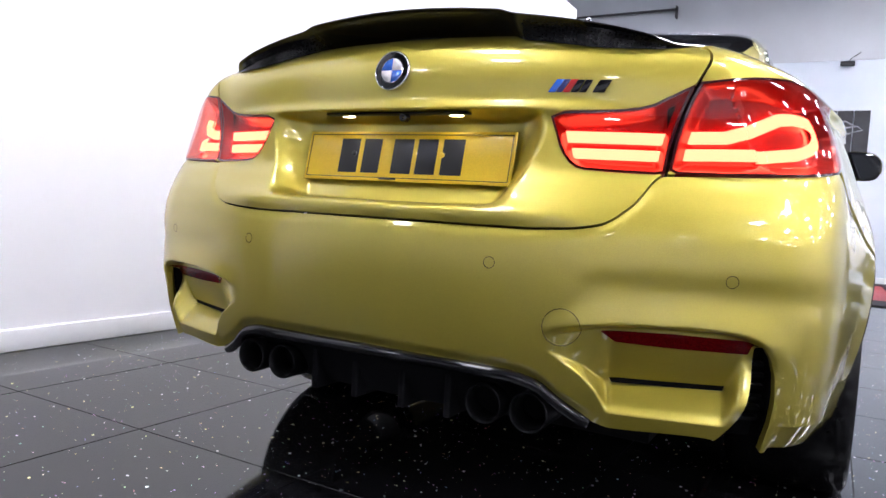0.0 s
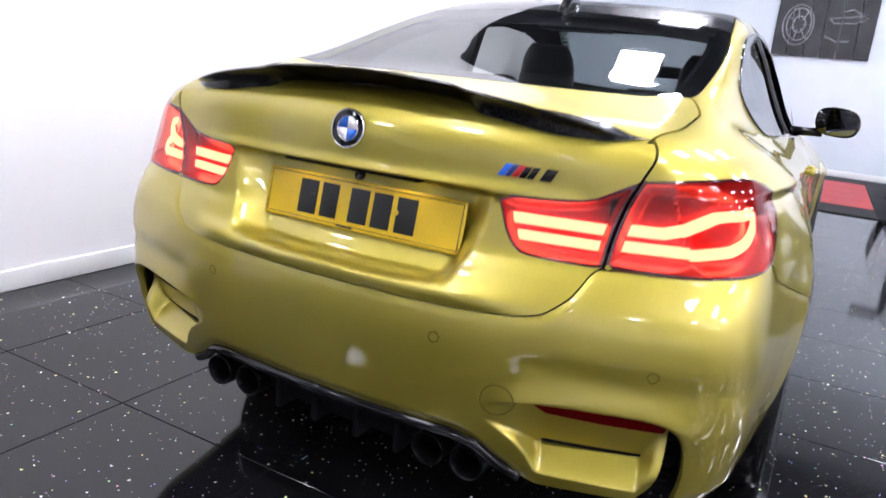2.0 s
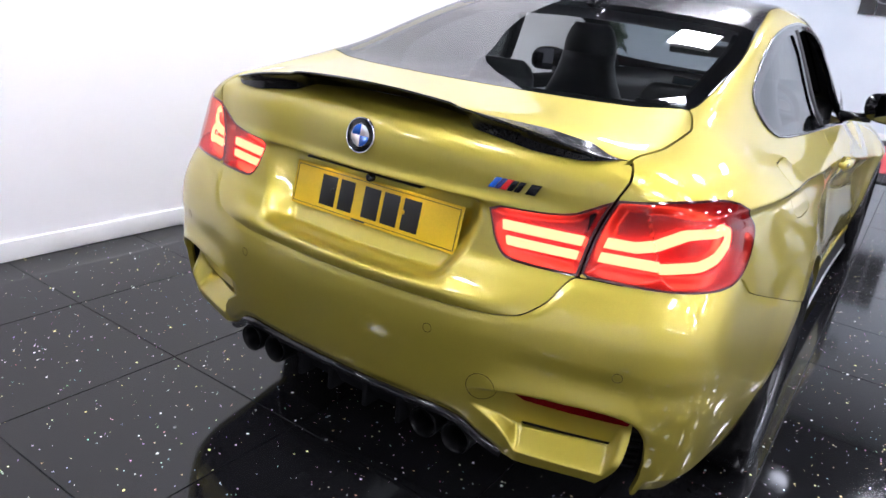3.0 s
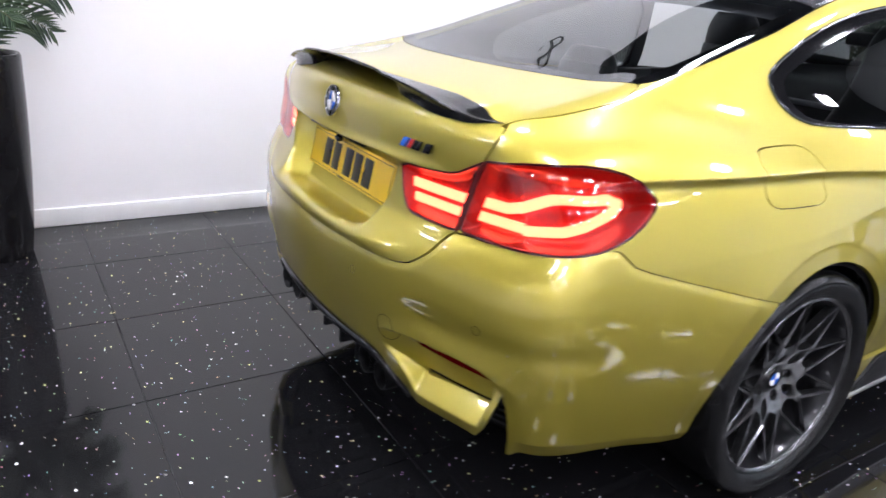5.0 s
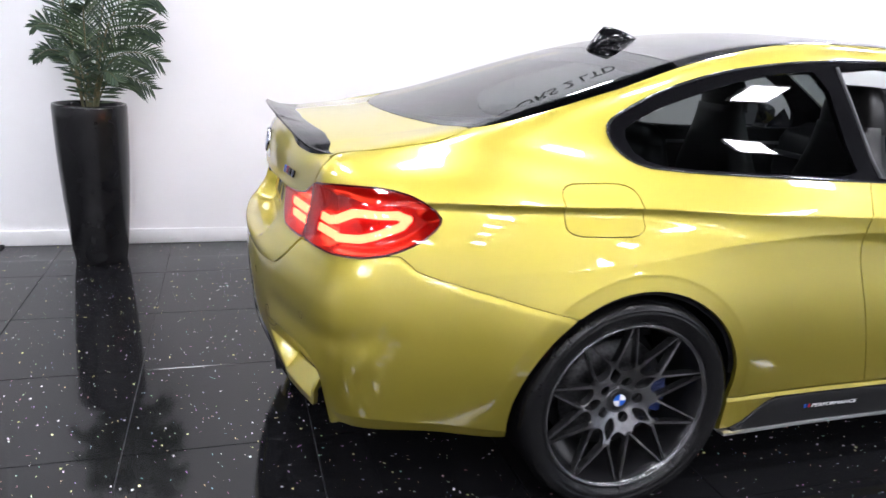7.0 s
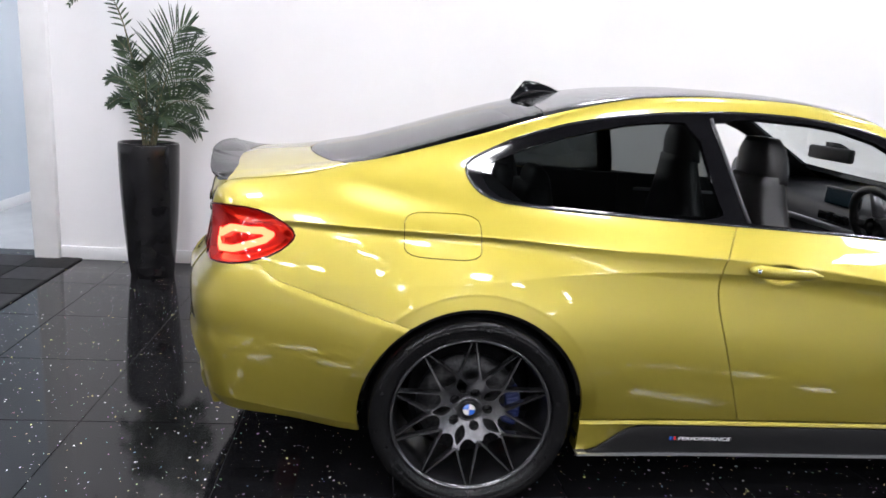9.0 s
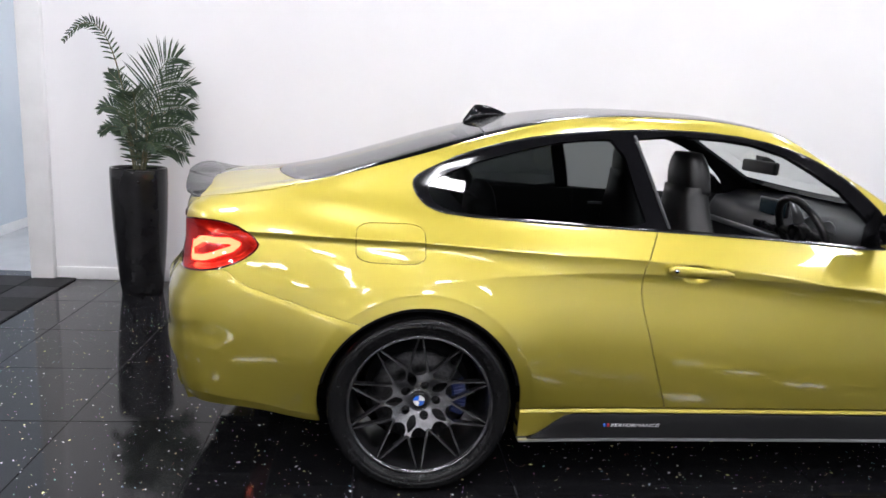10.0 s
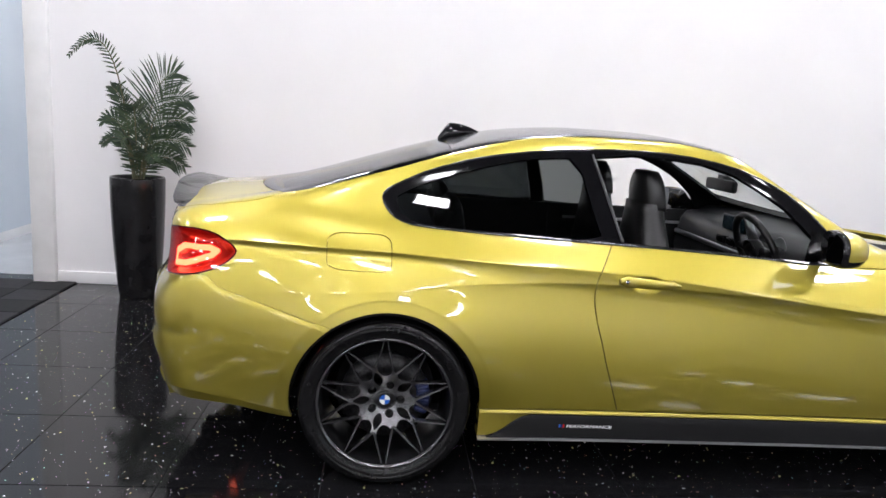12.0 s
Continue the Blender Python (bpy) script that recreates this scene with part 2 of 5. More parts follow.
ro_.operation, ro_.inputs[1].default_value, ro_.inputs[2].default_value = "MULTIPLY_ADD", 0.28, 0.075
l_.new(fleck.outputs[0], ro_.inputs[0])
l_.new(ro_.outputs[0], b_.inputs["Roughness"])


# ---- the car's shape: x to its right, y ahead, z up, from the rear axle on the floor ----
def curve(xs, ys, soft=0.0):
    """A smooth monotone curve through knots, as a vectorised function; soft evens out its bends over that length."""
    xs, ys = np.array(xs, float), np.array(ys, float)
    h, d = np.diff(xs), np.diff(ys) / np.diff(xs)
    m = np.r_[d[0], np.where(d[:-1] * d[1:] > 0, 2 * d[:-1] * d[1:] / np.where(np.abs(d[:-1] + d[1:]) < 1e-9, 1e-9, d[:-1] + d[1:]), 0), d[-1]]

    def exact(x):
        i = np.clip(np.searchsorted(xs, x) - 1, 0, len(h) - 1)
        t = (x - xs[i]) / h[i]
        return ((1 + 2 * t) * (1 - t) ** 2 * ys[i] + t * (1 - t) ** 2 * h[i] * m[i]
                + t * t * (3 - 2 * t) * ys[i + 1] + t * t * (t - 1) * h[i] * m[i + 1])
    g = np.linspace(xs[0], xs[-1], 6001)
    v = exact(g)
    if soft:
        k = max(int(soft / (g[1] - g[0])), 1)
        w = np.hanning(2 * k + 3)[1:-1]
        w /= w.sum()
        long = np.concatenate([v[0] + (v[1] - v[0]) * np.arange(-k, 0), v, v[-1] + (v[-1] - v[-2]) * np.arange(1, k + 1)])
        v = np.convolve(long, w, "valid")

    def at(x):
        return np.interp(x, g, v)
    return at


def smax(a, b, r):
    k = np.maximum(r - np.abs(a - b), 0) / r
    return np.maximum(a, b) + k * k * k * r / 6


def smin(a, b, r):
    return -smax(-a, -b, r)


def step(a, b, x):
    t = np.clip((x - a) / (b - a), 0, 1)
    return t * t * (3 - 2 * t)


def bump(x, c, w):
    return np.exp(-((x - c) / w) ** 2)


half_width = curve([-1.1, -0.6, -0.2, 0.3, 0.8, 1.6, 2.4, 2.9, 3.3, 3.62, 3.7], [0.80, 0.86, 0.885, 0.875, 0.86, 0.86, 0.875, 0.885, 0.85, 0.70, 0.55], 0.15)
tuck = lambda z, c=0.60: -c * np.maximum(z - 0.6, 0) ** 2 - 0.32 * np.maximum(0.6 - z, 0) ** 2
crease_z = curve([-0.9, -0.545, -0.25, 0.0, 0.224, 0.44, 0.66, 0.95, 1.22, 1.58, 1.985, 2.742], [0.936, 0.933, 0.926, 0.918, 0.905, 0.893, 0.886, 0.874, 0.849, 0.803, 0.761, 0.70], 0.12)
under_h = curve([-0.7, -0.4, 0.0, 0.22, 0.45, 1.1, 2.2], [0.022, 0.028, 0.034, 0.050, 0.072, 0.10, 0.10], 0.1)
under_d = curve([-0.74, -0.56, 0.0, 0.45, 1.1, 2.2], [0.0, 0.0160, 0.0200, 0.0235, 0.0250, 0.0140], 0.05)
rear_y = curve([0.15, 0.30, 0.40, 0.50, 0.60, 0.66, 0.705, 0.745, 0.78, 0.82, 0.90, 0.97, 1.04, 1.2],
               [-0.93, -0.985, -1.015, -1.030, -1.037, -1.033, -1.021, -1.000, -0.979, -0.970, -0.959, -0.961, -0.953, -0.86], 0.012)
deck_z = curve([-1.2, -0.93, -0.75, -0.5, -0.2, 0.201, 0.917, 1.761, 2.03, 2.742, 3.415, 3.757, 3.895], [1.02, 1.052, 1.075, 1.092, 1.06, 1.024, 1.003, 0.981, 1.012, 0.965, 0.861, 0.757, 0.612], 0.14)
roof_z = curve([-0.9, -0.62, -0.23, 0.201, 0.424, 0.628, 0.865, 1.125, 1.399, 1.654, 2.03, 2.302], [0.93, 1.062, 1.19, 1.324, 1.379, 1.408, 1.422, 1.419, 1.386, 1.261, 1.048, 0.882], 0.06)
green_x = curve([-0.75, -0.45, -0.1, 0.302, 0.917, 1.547, 1.922, 2.193], [0.555, 0.635, 0.681, 0.700, 0.705, 0.695, 0.667, 0.61], 0.12)


def body(p):
    """Negative inside the car's skin, positive outside."""
    x, y, z = np.abs(p[..., 0]), p[..., 1], p[..., 2]
    zc = crease_z(y)
    r2 = np.hypot(y, z - 0.335)
    r3 = np.hypot(y - 2.81, z - 0.335)
    fore = step(-0.85, -0.45, y)
    w = half_width(y) + tuck(z, 0.60 - 0.18 * fore)
    flare = bump(z, 0.57, 0.27) * (0.033 * bump(y, -0.03, 0.50) + 0.03 * bump(y, 2.81, 0.45))
    # the wings swell out to a kink and end in a flat ring round each arch
    swell = lambda r: np.clip((0.55 - r) / 0.138, 0, 1) ** 1.5
    flare = flare + 0.009 * (swell(r2) + swell(r3)) * step(0.28, 0.50, z) - 0.0012 * step(0.414, 0.408, np.minimum(r2, r3))
    fall = zc - z
    facet = np.clip(fall / under_h(y), 0, 1)
    facet = 1 - (1 - facet) ** 2
    cut = under_d(y) * facet * np.exp(-(np.maximum(fall - under_h(y), 0) / 0.20) ** 2)
    w = w + flare - 0.36 * fore * np.minimum(np.maximum(-fall, 0), 0.13)
    side = x - w
    rear = rear_y(z) + 0.25 * x * x - y
    top = z - (deck_z(y) - 0.10 * x * x - 0.10 * np.maximum(x - 0.5, 0))
    low = smax(smax(side, rear, 0.15), top, 0.15)
    low = smax(low, y - (3.66 - 0.35 * x * x), 0.2)
    green = smax(x - (green_x(y) - 0.42 * (z - 1.0) - 0.25 * np.maximum(z - 1.2, 0) ** 2), z - (roof_z(y) - 0.10 * x * x), 0.10)
    green = np.maximum(green, np.maximum(0.88 - z, -0.78 - y))
    return smin(low, green, 0.07 + 0.13 * step(0.46, 0.64, x)) + cut * step(0.60, 0.70, x)


SKX, SKY, RND = 0.30, -0.55, 0.45          # the inner track from which the skin is reached
QC = RND * math.pi / 2


def track(q):
    """Origin and outward direction on the inner track at the way q (0 where the rear corner begins)."""
    a = q
    phi = np.clip(a / RND, 0, math.pi / 2)
    ox = np.where(a < 0, SKX + a, SKX)
    oy = np.where(a > QC, SKY + a - QC, SKY)
    return np.stack([ox, oy], -1), np.stack([np.sin(phi), -np.cos(phi)], -1)


def unwrap(p):
    x, y = np.abs(p[..., 0]), p[..., 1]
    phi = np.arctan2(x - SKX, -(y - SKY))
    return np.where(y > SKY, QC + y - SKY, np.where(x < SKX, x - SKX, phi * RND))


def cast(o, d, far=2.2):
    lo, hi = np.zeros(o.shape[:-1]), np.full(o.shape[:-1], far)
    for _ in range(34):
        mid = (lo + hi) / 2
        out = body(o + d * mid[..., None]) > 0
        hi, lo = np.where(out, mid, hi), np.where(out, lo, mid)
    return o + d * lo[..., None]


def wrap(q, z):
    """The skin reached level from the track: way q, height z."""
    xy, d = track(q)
    return cast(np.concatenate([xy, z[..., None]], -1), np.concatenate([d, 0 * z[..., None]], -1))


def fan(q, a):
    """The skin reached from the track at the slope a (radians up)."""
    xy, d = track(q)
    o = np.concatenate([xy, np.full(q.shape, 0.70)[..., None]], -1)
    return cast(o, np.concatenate([d * np.cos(a)[..., None], np.sin(a)[..., None]], -1))


def drop(x, y):
    """The skin seen straight from above."""
    o = np.stack([x, y, np.full(x.shape, 0.6)], -1)
    return cast(o, np.broadcast_to(np.array([0.0, 0.0, 1.0]), o.shape), 1.2)


def normal(p, e=1e-3):
    g = np.stack([body(p + e * v) - body(p - e * v) for v in np.eye(3)], -1)
    return g / np.maximum(np.linalg.norm(g, axis=-1, keepdims=True), 1e-9)


# ---- mesh helpers ----
def part(name, bm, material, parent=None, label="", smooth=True):
    """Links a bmesh as one mesh object under a thing or a part."""
    me = bpy.data.meshes.new(name)
    bm.to_mesh(me)
    bm.free()
    return link(name, me, material, parent, label, smooth)


def link(name, me, material, parent=None, label="", smooth=True, sharp=0):
    me.materials.append(material)
    if smooth:
        me.polygons.foreach_set("use_smooth", [True] * len(me.polygons))
    if smooth and sharp:
        me.set_sharp_from_angle(angle=radians(sharp))
    ob = new(name, me)
    ob.parent = parent
    if label:
        ob["label"] = label
    return ob


def raw(name, verts, faces, material, parent=None, label="", smooth=True, sharp=0):
    me = bpy.data.meshes.new(name)
    me.from_pydata([tuple(map(float, v)) for v in verts], [], [tuple(map(int, f)) for f in faces])
    me.update()
    return link(name, me, material, parent, label, smooth, sharp)


def anchor(name, label, category, place=(0, 0, 0), group="", kind=""):
    ob = new(name)
    ob.location = place
    ob.empty_display_size = 0.1
    return tagged(ob, label, category, group, kind)


def box(bm, lo, hi, bevel=0.0, segs=2):
    lo, hi = Vector(lo), Vector(hi)
    r = bmesh.ops.create_cube(bm, size=1, matrix=Matrix.Translation((lo + hi) / 2) @ Matrix.Diagonal((*(hi - lo), 1)))
    if bevel:
        es = list({e for v in r["verts"] for e in v.link_edges})
        bmesh.ops.bevel(bm, geom=es, offset=bevel, segments=segs, affect="EDGES", profile=0.5)
    return r["verts"]


def boxed(name, lo, hi, material, parent=None, label="", bevel=0.0, segs=2):
    bm = bmesh.new()
    box(bm, lo, hi, bevel, segs)
    return part(name, bm, material, parent, label, smooth=bevel > 0 and segs > 1)


def lathe(profile, n=48, axis="x", centre=(0, 0, 0), closed=False):
    """Verts and faces of a profile [(along, radius)...] turned about an axis."""
    vs, fs, m = [], [], len(profile)
    for i in range(n):
        a = 2 * math.pi * i / n
        for s, r in profile:
            c, d = r * math.cos(a), r * math.sin(a)
            v = {"x": (s, c, d), "y": (c, s, d), "z": (c, d, s)}[axis]
            vs.append(tuple(v[k] + centre[k] for k in range(3)))
    for i in range(n):
        for j in range(m if closed else m - 1):
            a, b = i * m + j, i * m + (j + 1) % m
            c, d = ((i + 1) % n) * m + (j + 1) % m, ((i + 1) % n) * m + j
            fs.append((a, b, c, d))
    return vs, fs


def tube(points, radius, n=10, caps=True):
    """A round bar along points; radius may be a list."""
    pts = [Vector(p) for p in points]
    rad = radius if isinstance(radius, (list, tuple)) else [radius] * len(pts)
    vs, fs = [], []
    for i, p in enumerate(pts):
        t = (pts[min(i + 1, len(pts) - 1)] - pts[max(i - 1, 0)]).normalized()
        a = t.cross(Vector((0, 0, 1)) if abs(t.z) < 0.9 else Vector((1, 0, 0))).normalized()
        b = t.cross(a)
        for k in range(n):
            w = 2 * math.pi * k / n
            vs.append(p + (a * math.cos(w) + b * math.sin(w)) * rad[i])
    for i in range(len(pts) - 1):
        for k in range(n):
            fs.append((i * n + k, i * n + (k + 1) % n, (i + 1) * n + (k + 1) % n, (i + 1) * n + k))
    if caps:
        fs += [tuple(range(n))[::-1], tuple((len(pts) - 1) * n + k for k in range(n))]
    return vs, fs


def sweep(sections, closed=True, caps=True):
    """Joins rings of points, all of one length."""
    n, vs, fs = len(sections[0]), [tuple(p) for s in sections for p in s], []
    for i in range(len(sections) - 1):
        for k in range(n if closed else n - 1):
            fs.append((i * n + k, i * n + (k + 1) % n, (i + 1) * n + (k + 1) % n, (i + 1) * n + k))
    if caps and closed:
        fs += [tuple(range(n))[::-1], tuple((len(sections) - 1) * n + k for k in range(n))]
    return vs, fs


def rounded(points, times=2):
    """A closed outline with its corners cut smooth."""
    p = np.array(points, float)
    for _ in range(times):
        nxt = np.roll(p, -1, 0)
        p = np.stack([0.75 * p + 0.25 * nxt, 0.25 * p + 0.75 * nxt], 1).reshape(-1, 2)
    return p


def outline(points, times=2):
    """Signed distance to a closed outline, positive inside."""
    p = rounded(points, times)
    q = np.roll(p, -1, 0)

    def at(a, b):
        s = np.shape(a)
        a, b = np.ravel(a), np.ravel(b)
        best, odd = np.full(a.shape, 1e9), np.zeros(a.shape, bool)
        for (ax, ay), (bx, by) in zip(p, q):
            ex, ey = bx - ax, by - ay
            t = np.clip(((a - ax) * ex + (b - ay) * ey) / max(ex * ex + ey * ey, 1e-12), 0, 1)
            best = np.minimum(best, np.hypot(a - ax - t * ex, b - ay - t * ey))
            if ay != by:
                odd ^= ((ay > b) != (by > b)) & (a < ex * (b - ay) / ey + ax)
        return np.where(odd, best, -best).reshape(s)
    return at


def stroke(points, width):
    """Positive within half a width of an open line."""
    p = np.array(points, float)

    def at(a, b):
        best = np.full(np.shape(a), 1e9)
        for (ax, ay), (bx, by) in zip(p[:-1], p[1:]):
            ex, ey = bx - ax, by - ay
            t = np.clip(((a - ax) * ex + (b - ay) * ey) / max(ex * ex + ey * ey, 1e-12), 0, 1)
            best = np.minimum(best, np.hypot(a - ax - t * ex, b - ay - t * ey))
        return width / 2 - best
    return at


def on_wrap(u, z):
    p = wrap(np.abs(u) - SKX, z)
    p[..., 0] *= np.where(u < 0, -1, 1)
    return p


def on_fan(u, a):
    p = fan(np.abs(u) - SKX, a)
    p[..., 0] *= np.where(u < 0, -1, 1)
    return p


def skin(name, way, us, vs, size, inside, material, parent, label="", dent=None, lift=0.0, lip=0.014, flip=False, nrm=None):
    """A panel cut out of the car's skin: way maps (u, v) to the skin, inside(p, u, v) is positive within the panel."""
    gu = np.linspace(*us, size[0]) if len(us) == 2 else us
    gv = np.linspace(*vs, size[1]) if len(vs) == 2 else vs
    nu, nv = len(gu), len(gv)
    U, V = np.meshgrid(gu, gv, indexing="ij")
    P = way(U.ravel(), V.ravel())
    u, v = U.ravel(), V.ravel()
    R = inside(P, u, v)
    R = np.where(np.abs(R) < 1e-7, 1e-7, R)
    ids = np.arange(nu * nv).reshape(nu, nv)
    ea = np.concatenate([ids[:-1].ravel(), ids[:, :-1].ravel()])
    eb = np.concatenate([ids[1:].ravel(), ids[:, 1:].ravel()])
    cross = (R[ea] > 0) != (R[eb] > 0)
    ea, eb = ea[cross], eb[cross]
    lo, hi, rl, rh = np.zeros(len(ea)), np.ones(len(ea)), R[ea].copy(), R[eb].copy()
    for k in range(7):
        t = lo + (hi - lo) * np.clip(rl / (rl - rh), 0.08, 0.92) if k < 6 else lo + (hi - lo) * rl / (rl - rh)
        uu, vv = u[ea] + (u[eb] - u[ea]) * t, v[ea] + (v[eb] - v[ea]) * t
        pp = way(uu, vv)
        rr = inside(pp, uu, vv)
        same = (rr > 0) == (rl > 0)
        lo, rl = np.where(same, t, lo), np.where(same, rr, rl)
        hi, rh = np.where(same, hi, t), np.where(same, rh, rr)
    base = nu * nv
    P, u, v = np.concatenate([P, pp]), np.concatenate([u, uu]), np.concatenate([v, vv])
    at = {(int(a), int(b)): base + i for i, (a, b) in enumerate(zip(ea, eb))}
    at.update({(b, a): i for (a, b), i in list(at.items())})
    c = np.stack([ids[:-1, :-1], ids[1:, :-1], ids[1:, 1:], ids[:-1, 1:]], -1).reshape(-1, 4)
    n_in = (R[c] > 0).sum(1)
    faces = [tuple(map(int, f)) for f in c[n_in == 4]]
    for f in c[(n_in > 0) & (n_in < 4)]:
        ring = []
        for k in range(4):
            a, b = int(f[k]), int(f[(k + 1) % 4])
            if R[a] > 0:
                ring.append(a)
            if (R[a] > 0) != (R[b] > 0):
                ring.append(at[(a, b)])
        if len(ring) > 2:
            faces.append(tuple(ring))
    used = sorted({i for f in faces for i in f})
    back = {i: k for k, i in enumerate(used)}
    faces = [tuple(back[i] for i in f) for f in faces]
    P, u, v = P[used], u[used], v[used]
    N = normal(P) if nrm is None else np.broadcast_to(np.array(nrm, float), P.shape)
    Q = P + N * lift
    if dent is not None:
        Q = Q - N * dent(P, u, v)[:, None]
    count = {}
    for f in faces:
        for a, b in zip(f, f[1:] + f[:1]):
            count[(a, b)] = 1
    verts, out = list(Q), list(faces)
    if lip:
        dup = {}

        def twin(i):
            if i not in dup:
                dup[i] = len(verts)
                verts.append(Q[i])
                verts.append(Q[i] - N[i] * lip)
            return dup[i]
        for a, b in count:
            if (b, a) not in count:
                i, j = twin(a), twin(b)
                out.append((j, i, i + 1, j + 1))
    # turn the faces outwards
    a, b, cc = (np.array(verts[k]) for k in faces[len(faces) // 2][:3])
    if np.dot(np.cross(b - a, cc - a), N[faces[len(faces) // 2][0]]) < 0:
        out = [f[::-1] for f in out]
    if flip:
        verts = [(-x, y, z) for x, y, z in verts]
        out = [f[::-1] for f in out]
    return raw(name, verts, out, material, parent, label)


# ---- the showroom ----
WX = -2.085                                    # the white wall beside the car
ROOM_Y0, ROOM_Y1, ROOM_X1, ROOM_Z = -13.0, 10.6, 16.5, 4.95
WALL_END, WALL_TOP, PIER = 6.0, 3.2, -2.675


def structure(name, lo, hi, mat, label, bevel=0.0):
    return tagged(boxed(name, lo, hi, mat, bevel=bevel), label, name.split("_")[0], kind="structure")


structure("wall_west", (WX - 0.2, PIER + 0.02, 0), (WX, WALL_END, WALL_TOP), wall_white, "smooth white painted showroom wall beside the car")
structure("wall_north", (-6.2, ROOM_Y1, 0), (ROOM_X1, ROOM_Y1 + 0.2, ROOM_Z), wall_blue, "pale painted end wall of the showroom")
structure("wall_east", (ROOM_X1, ROOM_Y0, 0), (ROOM_X1 + 0.2, ROOM_Y1, ROOM_Z), wall_white, "plain white far wall of the showroom")
structure("wall_south", (-6.0, ROOM_Y0 - 0.2, 0), (ROOM_X1, ROOM_Y0, ROOM_Z), wall_white, "plain white wall at the showroom's end")
structure("wall_side_room", (-6.0, -3.87, 0), (-3.0, -3.67, ROOM_Z), wall_blue, "pale blue wall of the side room behind the opening")
structure("wall_side_room_end", (-6.2, ROOM_Y0, 0), (-6.0, ROOM_Y1, ROOM_Z), wall_blue, "plain pale wall closing the side room")
structure("ceiling", (-6.2, ROOM_Y0, ROOM_Z), (ROOM_X1, ROOM_Y1, ROOM_Z + 0.15), ceiling_dark, "dark matt showroom ceiling")
floor = structure("floor", (-6.2, ROOM_Y0, -0.2), (ROOM_X1, ROOM_Y1, -0.004), floor_plain, "polished black speckled stone tiles with thin grey joints")
structure("floor_side_room", (-6.0, -3.67, -0.004), (WX - 0.2, ROOM_Y1, 0.002), pale_floor, "pale tiled floor of the side room")
# skirting: a board with a rounded top edge
for nm, a, b in (("baseboard_west", (WX, -2.51, 0), (WX + 0.016, WALL_END, 0.095)), ("baseboard_north", (-6.0, ROOM_Y1 - 0.016, 0), (ROOM_X1, ROOM_Y1, 0.095)),
                 ("baseboard_side_room", (-6.0, -3.67, 0), (-3.0, -3.654, 0.095))):
    structure(nm, a, b, skirting_white, "white gloss painted skirting board", 0.006)
structure("trim_wall_band", (-6.0, ROOM_Y1 - 0.012, 3.46), (ROOM_X1, ROOM_Y1, ROOM_Z), wall_grey, "grey painted upper band of the end wall")
structure("trim_wall_end", (WX - 0.21, PIER, 0), (WX + 0.05, -2.51, WALL_TOP), skirting_white, "white painted pier at the wall's end", 0.006)

# ---- ceiling lamps: rows of square panels ----
def ceiling_panel(x, y):
    lamp = anchor("ceiling_lamp", "square white ceiling lamp with a lit panel", "ceiling lamp", (x, y, ROOM_Z), "ceiling lamps")
    boxed("case", (-0.305, -0.305, -0.050), (0.305, 0.305, 0.0), tube_case, lamp, bevel=0.006)
    boxed("diffuser", (-0.28, -0.28, -0.062), (0.28, 0.28, -0.052), tube_lit, lamp, "lit white diffuser")
    return lamp


first = ceiling_panel(2.1, 1.6)
# panels at x -4.2 are unseen, added to brighten the side room
rows = [(-0.9, y) for y in (-4.8, -2.4, 0.0, 2.4, 4.8, 7.2)] + [(-4.2, y) for y in (-8.0, -4.8, -1.8, 1.6, 6.0)]
rows += [(2.1, y) for y in (-11.2, -1.6, 1.6, 4.8, 8.2)] + [(4.5, y) for y in (-5.2, -2.6, 0.2, 4.9, 8.6)] + [(5.2, -11.2)]
# far rows hold extra panels, added to brighten the foot of the white wall
rows += [(x, y) for x in (7.1, 9.6, 12.1, 14.6) for y in (-8.0, -4.8, -1.6, 1.6, 4.8, 8.2)]
for lx, ly in rows:
    if (lx, ly) != (2.1, 1.6):
        copy_thing(first, pose(lx, ly, ROOM_Z))


# ---- potted palm ----
def sa_of(a):
    return math.sin(radians(a))


